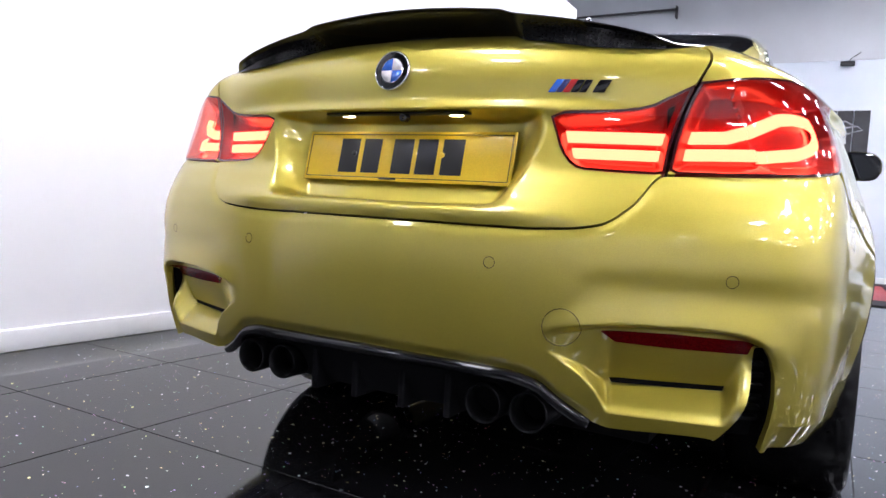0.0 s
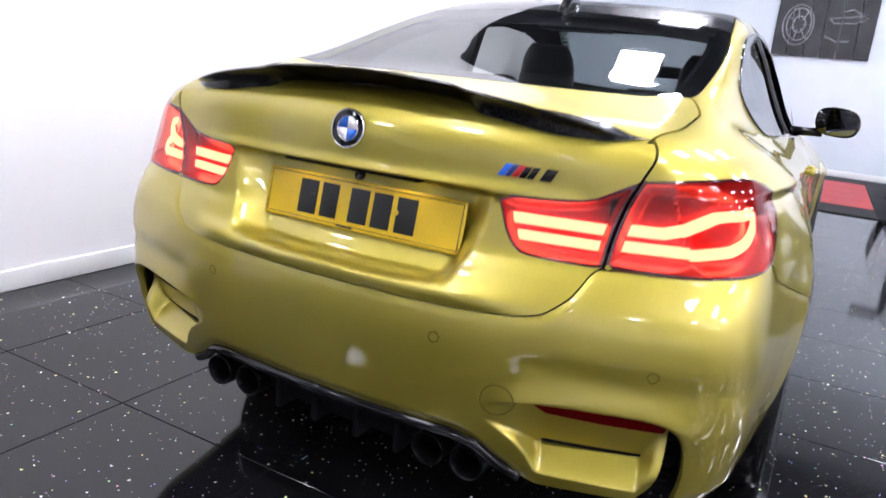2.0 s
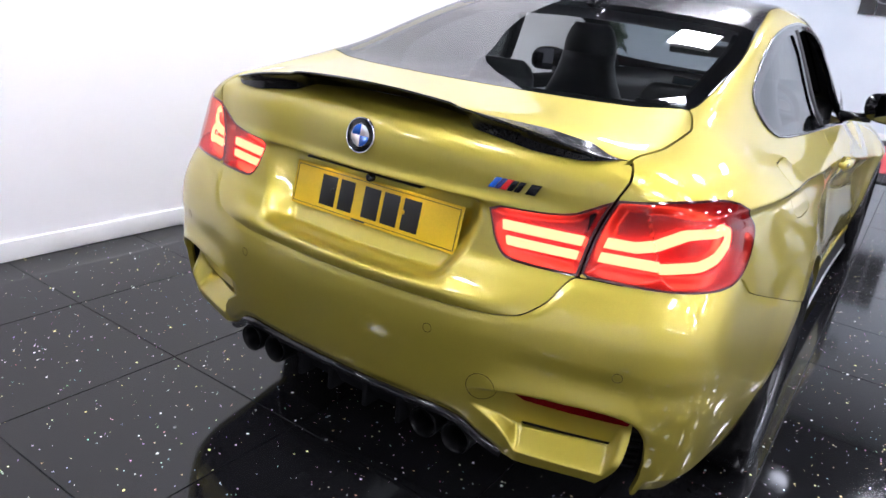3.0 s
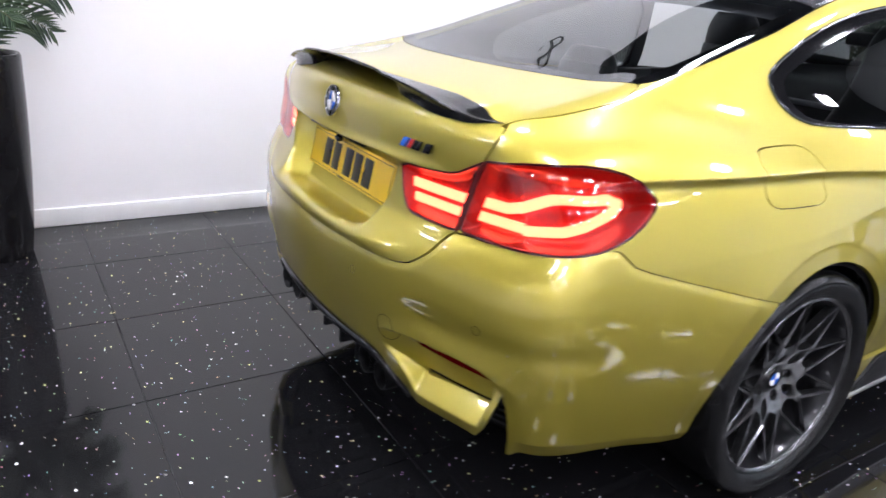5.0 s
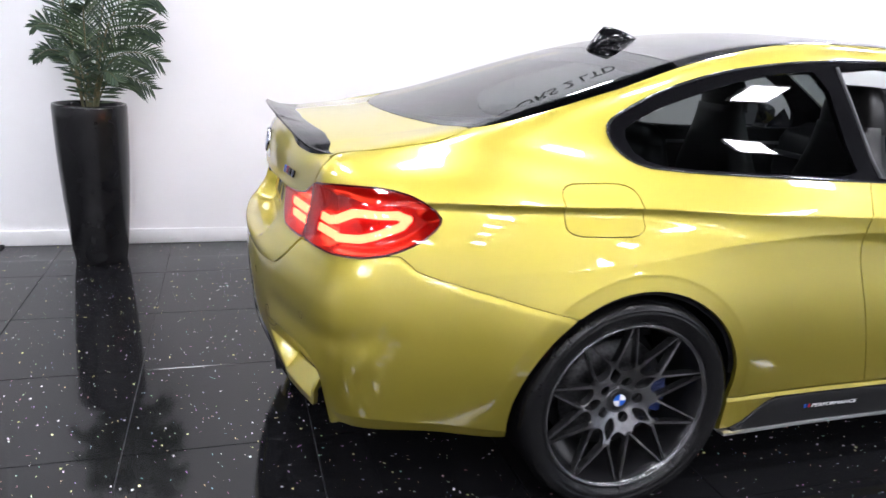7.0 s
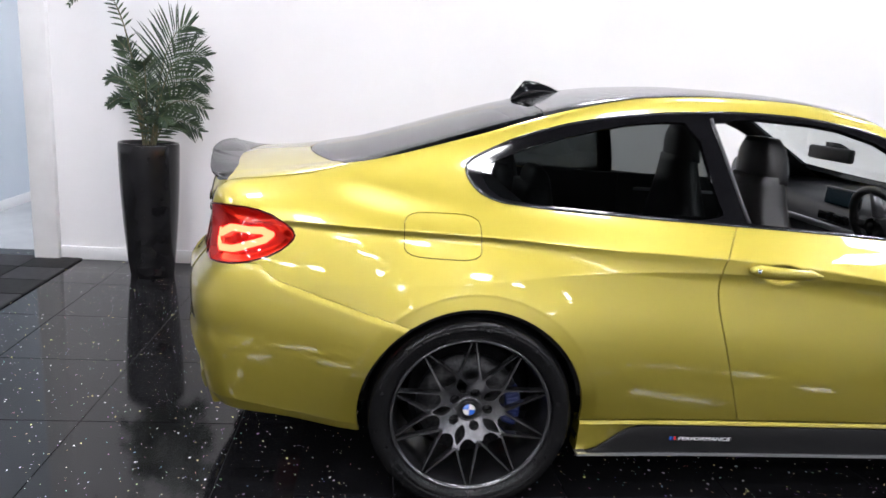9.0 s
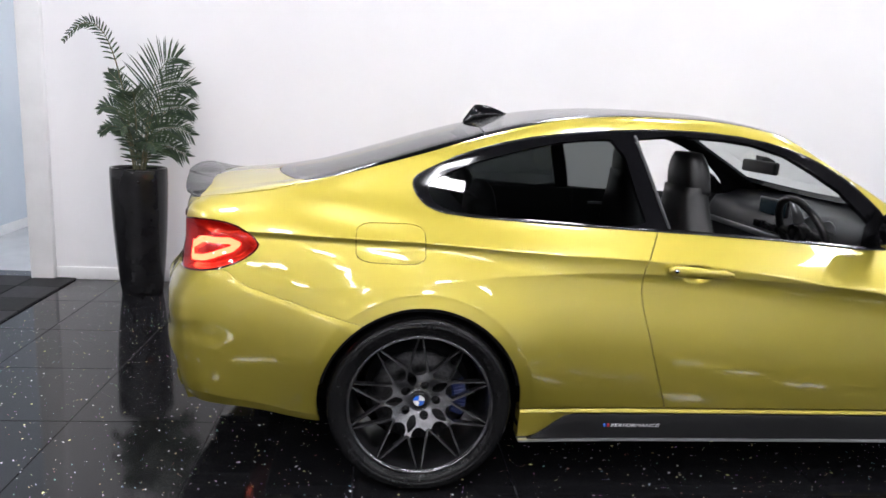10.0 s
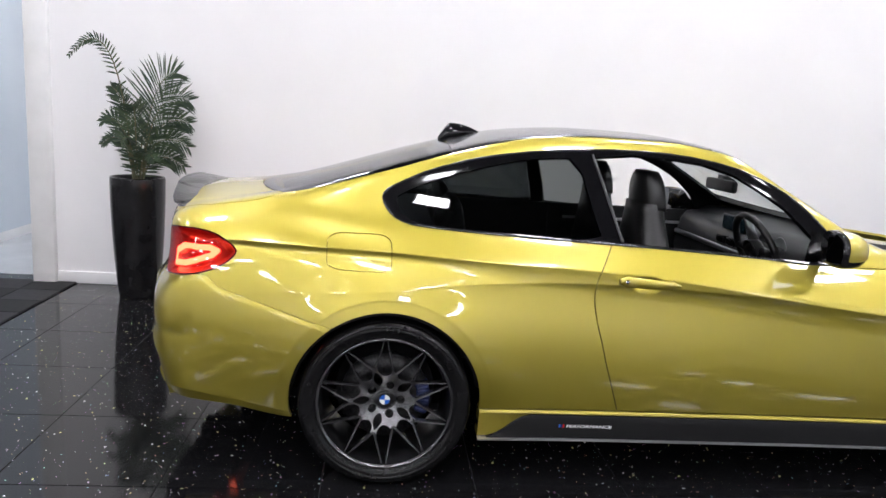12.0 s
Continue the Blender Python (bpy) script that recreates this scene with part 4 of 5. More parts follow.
# black inner shell: the cabin's lining, and a backing added for the gaps' shade
def lining_in(p, u, far):
    x, y, z = np.abs(p[:, 0]), p[:, 1], p[:, 2]
    r = np.minimum(in_arch(p) + 0.012, -np.maximum(quarter_pane(y, z), (door_wide if far else door_opening)(y, z)) - 0.006)
    r = np.minimum(r, np.where((z > 1.0) & (y > -0.62), x - glass_x(y) + 0.062 - 0.067 * (y > 0.2) * (y < 1.30), 1.0))
    r = np.minimum(r, np.where(y < -0.05, z - rear_low(np.abs(u)) - 0.02, z - 0.30))
    r = np.minimum(r, np.where(y < -0.2, -lamp_outer(np.abs(u), z) + 0.002, 1.0))
    return np.minimum(r, np.where(y > -0.62, 1.0, np.minimum(np.minimum(0.98 - z, np.abs(u) - 0.585), -brow(np.abs(u), z))))


for flip in (False, True):
    skin("inner_shell", on_fan, (0.02, 4.2), (radians(-40), A1), (300, 130), lambda p, u, v: np.minimum(lining_in(p, u, flip), np.where(p[:, 2] < 0.40, in_arch(p), 1.0)), matt_black, car, lift=-0.022, lip=0.0, flip=flip)
skin("pillar_trim", on_fan, (2.75, 3.70), (radians(18), A1), (110, 110),
     lambda p, u, v: np.minimum(np.minimum(-door_opening(p[:, 1] - 0.10, p[:, 2] + 0.01) - 0.004, np.abs(p[:, 0]) - glass_x(p[:, 1]) + 0.075), np.minimum(np.minimum(p[:, 1] - 1.22, 2.06 - p[:, 1]), p[:, 2] - 0.93)),
     matt_black, car, "black windscreen pillar lining", lift=-0.030, lip=0.0, flip=True)
skin("headlining", drop, (-0.56, 0.56), (0.14, 1.36), (40, 60), lambda p, u, v: np.minimum(glass_x(v) - np.abs(u), 1.34 - v), trim_grey, car, "dark grey headlining", lift=-0.03, lip=0.0)
skin("windscreen_band", drop, (-0.66, 0.66), (1.2, 2.10), (110, 110),
     lambda p, u, v: np.minimum(np.minimum(np.minimum(glass_x(v) - 0.003 - np.abs(u), v - 1.372 + 0.12 * u * u), 2.052 - 0.35 * u * u - v),
                                -np.minimum(np.minimum(glass_x(v) - 0.050 - np.abs(u), v - 1.43 + 0.12 * u * u), 1.985 - 0.35 * u * u - v)), gloss_black, car, lift=-0.005, lip=0.026)
skin("bonnet", drop, (-0.72, 0.72), (1.90, 3.60), (60, 70), lambda p, u, v: np.minimum(0.566 + 0.0 * u - np.abs(u), np.minimum(v - 2.055 + 0.35 * u * u, 3.5 - v)), paint, car, lift=-0.045)

# carbon spoiler along the lid's edge
def spoiler():
    secs = []
    for k in range(121):
        x = -0.592 + 1.184 * k / 120
        ax = abs(x)
        wing = step(0.235, 0.275, ax)
        end = step(0.60, 0.38, ax)
        ye = -0.948 + 0.25 * ax * ax + 0.10 * max(ax - 0.45, 0)
        front = drop(np.array([x]), np.array([ye + 0.085 - 0.045 * (1 - end)]))[0]
        tip_z = 1.088 - 0.215 * ax * ax - 0.004 * (1 - end) + 0.005 * step(0.255, 0.225, ax)
        low_z = tip_z - (0.033 + 0.009 * wing) * (0.25 + 0.75 * end)
        q = unwrap(np.array([[ax, ye, low_z]]))[0]
        for _ in range(3):
            low = wrap(np.array([q]), np.array([low_z]))[0]
            q += (ax - low[0])
        tip_y = ye - 0.016 + 0.004 * wing
        rim_f = Vector((x, front[1], front[2] + 0.0015))
        tip = Vector((x, tip_y, tip_z))
        low = Vector((x, low[1] - 0.003, low_z))
        midt = rim_f.lerp(tip, 0.55) + Vector((0, 0, -0.002))
        midf = tip.lerp(low, 0.5) + Vector((0, 0.010, 0))
        ring = [rim_f, rim_f.lerp(midt, 0.5) + Vector((0, 0, -0.001)), midt, midt.lerp(tip, 0.6) + Vector((0, 0, -0.001)), tip + Vector((0, 0.003, 0.001)), tip + Vector((0, -0.001, -0.002)),
                     tip.lerp(midf, 0.35) + Vector((0, 0.004, 0)), midf, midf.lerp(low, 0.6), low, low + Vector((0, 0.012, 0)), rim_f + Vector((0, 0, -0.012))]
        foot = Vector(drop(np.array([x * 0.985]), np.array([ye + 0.022]))[0]) + Vector((0, 0, 0.001))
        fade = 0.97 * float(step(0.50, 0.592, ax))
        secs.append([q.lerp(foot, fade) for q in ring])
    return raw("spoiler", *sweep(secs), spoiler_black, car, "black carbon fibre lip spoiler", sharp=32)


spoiler()


# ---- diffuser and exhausts ----
def on_skin(u, z, out=0.0):
    p = on_wrap(np.array([u]), np.array([z]))
    return Vector(p[0] + normal(p)[0] * out)


diff = skin("diffuser", on_wrap, (-0.47, 0.47), (0.22, 0.43), (120, 40), lambda p, u, z: np.minimum(rear_low(np.abs(u)) + 0.024 - z, z - 0.265 - 0.045 * step(0.33, 0.46, np.abs(u))), matt_black, car, "black plastic diffuser", dent=lambda p, u, z: 0.030 + 0.22 * (0.42 - z), lip=0.02)
edge = [on_skin(u, float(rear_low(abs(u))) - 0.008, -0.008) for u in np.linspace(-0.475, 0.475, 90)]
raw("edge_strip", *tube(edge, 0.0125, 10), gloss_black, diff, "black edge strip")
for fx in (-0.17, -0.06, 0.06, 0.17):
    boxed("fin", (fx - 0.008, -0.950, 0.272), (fx + 0.008, -0.72, 0.372), matt_black, diff, bevel=0.004)
for ex in (-0.350, -0.256, 0.256, 0.350):
    prof = [(-0.72, 0.034), (-0.970, 0.0395), (-0.975, 0.038), (-0.974, 0.035), (-0.955, 0.033), (-0.80, 0.034), (-0.80, 0.002)]
    raw("exhaust_tip", *lathe(prof, 40, "y", (ex, 0.010, 0.321)), dark_chrome, car, "dark chrome exhaust tip")
boxed("floor_pan", (-0.50, -0.60, 0.20), (0.50, 3.3, 0.24), matt_black, car)

# ---- sill and side skirt ----
for sg in (1, -1):
    secs, blade, lipb = [], [], []
    for k in range(60):
        y = 0.372 + (2.42 - 0.372) * k / 59
        top = SILL - 0.006
        xo = float(half_width(np.array(y)) + tuck(np.array(0.32)))
        low = 0.196
        rise = step(0.40, 0.58, y)
        bz = 0.198 + (0.292 - 0.198) * float(rise)
        secs.append([(sg * (xo + 0.002), y, top), (sg * (xo + 0.006), y, top - 0.012), (sg * (xo - 0.004), y, bz + 0.004), (sg * (xo - 0.02), y, 0.192), (sg * (xo - 0.08), y, 0.192), (sg * (xo - 0.06), y, top)])
        if y > 0.405:
            blade.append([(sg * (xo + 0.001), y, bz), (sg * (xo + 0.004), y, bz - 0.004), (sg * (xo + 0.001), y, 0.5 * bz + 0.102), (sg * (xo + 0.012), y, 0.204), (sg * (xo + 0.012), y, 0.198), (sg * (xo - 0.05), y, 0.195), (sg * (xo - 0.05), y, bz)])
        lipb.append([(sg * (xo + 0.010), y, 0.199), (sg * (xo + 0.020), y, 0.197), (sg * (xo + 0.020), y, 0.190), (sg * (xo - 0.03), y, 0.188)])
    if sg < 0:
        secs, blade, lipb = secs[::-1], blade[::-1], lipb[::-1]
    sill = raw("sill", *sweep(secs), paint, car, "metallic yellow sill", smooth=False)
    raw("side_skirt", *sweep(blade), satin_black, car, "matt black side skirt blade with small lettering")
    raw("skirt_edge", *sweep(lipb), silver_trim, sill, "thin bright lower edge", smooth=False)

# ---- wheels ----
def wheel_at(x, y, side):
    """A 20 inch wheel with ten pairs of thin crossing spokes; side is +1 on the car's right."""
    w = anchor("wheel", "", "")
    w.parent = car
    w.location = (x, y, 0.335)
    s = side
    tyre = [(-0.13, 0.262), (-0.142, 0.285), (-0.143, 0.305), (-0.132, 0.325), (-0.10, 0.3345), (0.0, 0.3352), (0.10, 0.3345), (0.130, 0.326), (0.1385, 0.3135), (0.1405, 0.3105), (0.1385, 0.3090), (0.1412, 0.3065), (0.1412, 0.2935), (0.1385, 0.2918), (0.1395, 0.2890), (0.1320, 0.2770), (0.128, 0.272), (0.118, 0.262)]
    raw("tyre", *lathe([(s * a, r) for a, r in tyre], 96, "x"), rubber, w, "low-profile black tyre")
    barrel = [(0.118, 0.262), (0.124, 0.2635), (0.124, 0.2585), (0.112, 0.254), (0.10, 0.246), (0.02, 0.236), (-0.12, 0.240)]
    raw("rim", *lathe([(s * a, r) for a, r in barrel], 96, "x"), rim_dark, w, "dark rim barrel")
    raw("rim_lip", *lathe([(s * 0.119, 0.2640), (s * 0.1265, 0.2630), (s * 0.1270, 0.2575), (s * 0.117, 0.2525)], 96, "x"), rim_grey, w)
    web = bmesh.new()

    def bar(a0, r0, x0, w0, a1, r1, x1, w1, depth):
        p0 = Vector((x0, r0 * math.cos(a0), r0 * math.sin(a0)))
        p1 = Vector((x1, r1 * math.cos(a1), r1 * math.sin(a1)))
        d = (p1 - p0).normalized()
        side_v = d.cross(Vector((1, 0, 0))).normalized()
        ring = []
        for p, ww in ((p0, w0), (p1, w1)):
            for q in ((-0.5 * ww, 0.0), (-0.35 * ww, 0.004), (0.35 * ww, 0.004), (0.5 * ww, 0.0), (0.42 * ww, -depth), (-0.42 * ww, -depth)):
                ring.append(web.verts.new(p + side_v * q[0] + Vector((s * q[1], 0, 0))))
        for i in range(6):
            web.faces.new((ring[i], ring[(i + 1) % 6], ring[6 + (i + 1) % 6], ring[6 + i]))
        web.faces.new(ring[:6][::-1])
        web.faces.new(ring[6:])
    for k in range(10):
        tip = radians(91.6 + 36 * k)
        for sgn in (-1, 1):
            outer = (k + (sgn > 0)) % 2 == 1
            r1 = 0.134 if outer else 0.110
            x1 = 0.0970 if outer else 0.0900
            bar(tip + sgn * radians(1.5), 0.252, s * 0.114, 0.0062, tip + sgn * radians(17.3), r1, s * x1, 0.0098, 0.024)
    raw_ring = [(s * 0.040, 0.034), (s * 0.069, 0.035), (s * 0.0715, 0.038), (s * 0.070, 0.043), (s * 0.040, 0.045)]
    bmesh.ops.recalc_face_normals(web, faces=web.faces)
    part("spokes", web, rim_grey, w, "gunmetal crossing spokes with a machined sheen", smooth=False)
    def on_hub(a, r):
        return np.stack([s * (0.0660 + 0.33 * np.maximum(r - 0.042, 0)), r * np.cos(a), r * np.sin(a)], -1)

    def hub_in(p, a, r):
        k = a - radians(109.6)
        fold = lambda n, off: (k - off + math.pi / n) % (2 * math.pi / n) - math.pi / n
        t = fold(5, 0.0)
        dr, dt = r * np.cos(t) - 0.092, r * np.sin(t)
        window = (np.abs(dr) / 0.032) ** 1.5 + (np.abs(dt) / (0.0170 - 0.12 * dr)) ** 1.5
        t = fold(5, math.pi / 5)
        bolt = np.hypot(r * np.cos(t) - 0.061, r * np.sin(t)) - 0.0165
        t = fold(10, math.pi / 10)
        notch = np.hypot(0.85 * (r * np.cos(t) - 0.137), r * np.sin(t)) - 0.0300
        rim_r = 0.127 + 0.013 * np.cos(5 * k) - r
        return np.minimum(np.minimum(np.minimum(bolt, (window - 1) * 0.018), notch), np.minimum(r - 0.034, rim_r))
    skin("hub_web", on_hub, (0.0, 2 * math.pi), (0.030, 0.145), (360, 60), hub_in, rim_gleam, w, "machined hub, coloured paler for its gleam, dark bolt holes", lip=0.028, nrm=(s, 0, 0))
    raw("hub_ring", *lathe(raw_ring, 40, "x"), rim_grey, w)
    cap = raw("hub_cap", *lathe([(s * 0.060, 0.034), (s * 0.0735, 0.033), (s * 0.075, 0.030), (s * 0.0745, 0.001)], 40, "x"), gloss_black, w, "round hub cap in blue, white and black")
    for q in range(4):
        vs = [(s * 0.0758, 0, 0)] + [(s * 0.0755, 0.020 * math.cos(q * math.pi / 2 + t * math.pi / 16), 0.020 * math.sin(q * math.pi / 2 + t * math.pi / 16)) for t in range(9)]
        raw("cap_quarter", vs, [(0, t + 1, t + 2) if s > 0 else (0, t + 2, t + 1) for t in range(8)], badge_blue if q % 2 else badge_white, cap)
    for i in range(5):
        a = radians(145.6 + 72 * i)
        vs, fs = lathe([(s * 0.030, 0.012), (s * 0.050, 0.0115), (s * 0.052, 0.009), (s * 0.052, 0.001)], 12, "x", (0, 0.061 * math.cos(a), 0.061 * math.sin(a)))
        raw("wheel_bolt", vs, fs, rim_dark, w)
    raw("brake_disc", *lathe([(s * 0.01, 0.07), (s * 0.024, 0.08), (s * 0.024, 0.172), (s * 0.0, 0.174), (s * 0.0, 0.07)], 64, "x"), steel, w, "grey drilled brake disc")
    bm = bmesh.new()
    for i in range(9):
        a = radians(-20 + 5 * i) if y < 1 else radians(160 + 5 * i)
        box(bm, (-0.024, -0.012, -0.026), (0.024, 0.012, 0.026), 0.006, 1)
        bmesh.ops.transform(bm, matrix=Matrix.Translation((s * 0.022, 0.152 * math.cos(a), 0.152 * math.sin(a))) @ Matrix.Rotation(a, 4, "X") @ Matrix.Rotation(math.pi / 2, 4, "X"), verts=[v for v in bm.verts if abs(v.co.y) < 0.04 and abs(v.co.z) < 0.05])
    part("caliper", bm, caliper_blue, w, "blue brake caliper")
    raw("hub_back", *lathe([(s * -0.05, 0.20), (s * -0.045, 0.02)], 32, "x"), matt_black, w)
    return w


for sg in (1, -1):
    wheel_at(sg * 0.760, 0.0, sg)
    wheel_at(sg * 0.765, 2.81, sg)
    for yy in (0.0, 2.81):
        prof = [(sg * 0.838, ARCH + 0.012), (sg * 0.62, ARCH + 0.012), (sg * 0.50, ARCH), (sg * 0.50, 0.02)]
        vs, fs = lathe(prof, 72, "x", (0, yy, 0.335))
        fs = [f for f in fs if all(vs[k][2] > (0.30 if vs[k][1] < yy else 0.225) for k in f)]
        raw("wheel_arch_liner", vs, fs, matt_black, car)


# ---- badges, number plate and small fittings at the rear ----
def facing(u, z, out=0.0):
    """Axes on the skin: its x to the right, its y up, its z outwards."""
    p = on_wrap(np.array([u]), np.array([z]))
    n = Vector(normal(p)[0])
    up = (Vector((0, 0, 1)) - n * n.z).normalized()
    m = Matrix((up.cross(n), up, n)).transposed().to_4x4()
    m.translation = Vector(p[0]) + n * out
    return m


def prism(shape, depth, m, bevel=0.0):
    """A flat outline raised by depth, laid on the axes m."""
    bm = bmesh.new()
    f = bm.faces.new([bm.verts.new((x, y, 0)) for x, y in shape])
    r = bmesh.ops.extrude_face_region(bm, geom=[f])
    bmesh.ops.translate(bm, vec=(0, 0, depth), verts=[v for v in r["geom"] if isinstance(v, bmesh.types.BMVert)])
    bmesh.ops.recalc_face_normals(bm, faces=bm.faces)
    if bevel:
        bmesh.ops.bevel(bm, geom=list(bm.edges), offset=bevel, segments=2, affect="EDGES", profile=0.5)
    bmesh.ops.transform(bm, matrix=m, verts=bm.verts)
    return bm


def disc(r, n=40, a0=0.0, a1=2 * math.pi):
    full = abs(a1 - a0) > 6.2
    pts = [(r * math.cos(a0 + (a1 - a0) * k / n), r * math.sin(a0 + (a1 - a0) * k / n)) for k in range(n if full else n + 1)]
    return pts if full else [(0, 0)] + pts


def moved(vf, m):
    return [m @ Vector(v) for v in vf[0]], vf[1]


m = facing(0.0, 0.970, 0.0)
roundel = part("roundel", prism(disc(0.0405, 56), 0.006, m, 0.0015), gloss_black, lid, "round emblem in black, blue and white")
raw("chrome_rim", *moved(lathe([(0.0, 0.0415), (0.0065, 0.0415), (0.0075, 0.040), (0.0065, 0.0385)], 56, "z"), m), chrome, roundel)
raw("inner_rim", *moved(lathe([(0.006, 0.0265), (0.0072, 0.026), (0.006, 0.0250)], 48, "z"), m), chrome, roundel)
for q in range(4):
    part("field", prism(disc(0.0248, 12, q * math.pi / 2, (q + 1) * math.pi / 2), 0.0012, m @ Matrix.Translation((0, 0, 0.0058))), badge_white if q % 2 == 0 else badge_blue, roundel)

# model badge: three slanted stripes and two dark raised blocks
m = facing(0.40, 0.9355, 0.0)
slant = 0.016
badge = part("model_badge", prism([(-0.052, -0.012), (-0.038, -0.012), (-0.038 + slant, 0.012), (-0.052 + slant, 0.012)], 0.004, m, 0.0006), badge_blue, lid, "slanted stripes in blue, navy and red, dark blocks")
for x0, x1, mt in ((-0.037, -0.026, badge_navy), (-0.025, -0.012, badge_red)):
    part("stripe", prism([(x0, -0.012), (x1, -0.012), (x1 + slant, 0.012), (x0 + slant, 0.012)], 0.004, m, 0.0006), mt, badge)
for x0, x1 in ((-0.010, 0.003), (0.005, 0.018), (0.030, 0.052)):
    part("dark_block", prism([(x0, -0.012), (x1, -0.012), (x1 + slant * 0.8, 0.011), (x0 + slant * 0.8, 0.011)], 0.005, m, 0.0006), gloss_black, badge)

# number plate in its hollow, with plain bars in place of writing
plate_m = Matrix.Translation((0.005, -0.9085, 0.7985)) @ Matrix.Rotation(radians(90 - 11.5), 4, "X")
rect = lambda w, h: [(-w, -h), (w, -h), (w, h), (-w, h)]
plate = part("number_plate", prism(rect(0.26, 0.0555), 0.004, plate_m, 0.002), plate_yellow, lid, "yellow number plate with plain dark bars")
for x0, y0, x1, y1 in ((-0.253, 0.0475, 0.253, 0.049), (-0.253, -0.049, 0.253, -0.0475), (-0.253, -0.049, -0.2515, 0.049), (0.2515, -0.049, 0.253, 0.049)):
    part("border_line", prism([(x0, y0), (x1, y0), (x1, y1), (x0, y1)], 0.0006, plate_m @ Matrix.Translation((0, 0, 0.004))), plate_black, plate)
for cx, wd in ((-0.140, 0.050), (-0.080, 0.046), (0.000, 0.050), (0.060, 0.048), (0.122, 0.050)):
    part("dark_bar", prism([(cx - wd / 2, -0.0385), (cx + wd / 2, -0.0385), (cx + wd / 2, 0.0385), (cx - wd / 2, 0.0385)], 0.0012, plate_m @ Matrix.Translation((0, 0, 0.004)), 0.0004), plate_black, plate)
part("small_bar", prism(rect(0.022, 0.0022), 0.0006, plate_m @ Matrix.Translation((-0.03, -0.0505, 0.004))), plate_black, plate)
for cx, mt in ((-0.125, plate_black), (0.098, plate_yellow)):
    part("plate_screw", prism(disc(0.0055, 16), 0.005, plate_m @ Matrix.Translation((cx, 0.004, 0.004)), 0.001), mt, plate)
for cx in (-0.135, 0.135):
    boxed("plate_lamp", (cx - 0.014, -0.926, 0.8825), (cx + 0.014, -0.914, 0.8860), plate_lamp, lid, "lit number plate lamp", bevel=0.001, segs=1)
# dark bar put in for the shade that falls under the lid's lip
boxed("grip_strip", (-0.175, -0.953, 0.8825), (0.175, -0.930, 0.888), satin_black, lid, "black strip standing in for shade under the lid's lip", bevel=0.003)
raw("rear_camera", *lathe([(0.0, 0.001), (-0.004, 0.007), (0.0, 0.010), (0.012, 0.010)], 20, "y", (0.03, -0.957, 0.876)), gloss_black, lid, "small black camera")

# parking sensors and towing cover in the bumper
for u, z, r in ((-0.66, 0.600, 0.0105), (-0.33, 0.600, 0.0105), (0.275, 0.600, 0.0105), (0.660, 0.600, 0.0105), (0.412, 0.494, 0.0345)):
    name = "parking_sensor" if r < 0.02 else "towing_cover"
    q = []
    for k in range(48):
        a = 2 * math.pi * k / 48
        ru = r * (1.0 - 0.30 * float(step(0.5, 0.7, abs(u))))
        pu, pz = np.array([u + ru * math.cos(a)]), np.array([z + r * math.sin(a)])
        p = on_wrap(pu, pz)
        q.append(Vector(p[0] - normal(p)[0] * (bumper_dent(p, pu, pz)[0] + 0.0002)))
    vs, fs = tube(q + q[:1], 0.0007 if r < 0.02 else 0.0008, 6, caps=False)
    raw(name, vs, fs, matt_black, bumper)

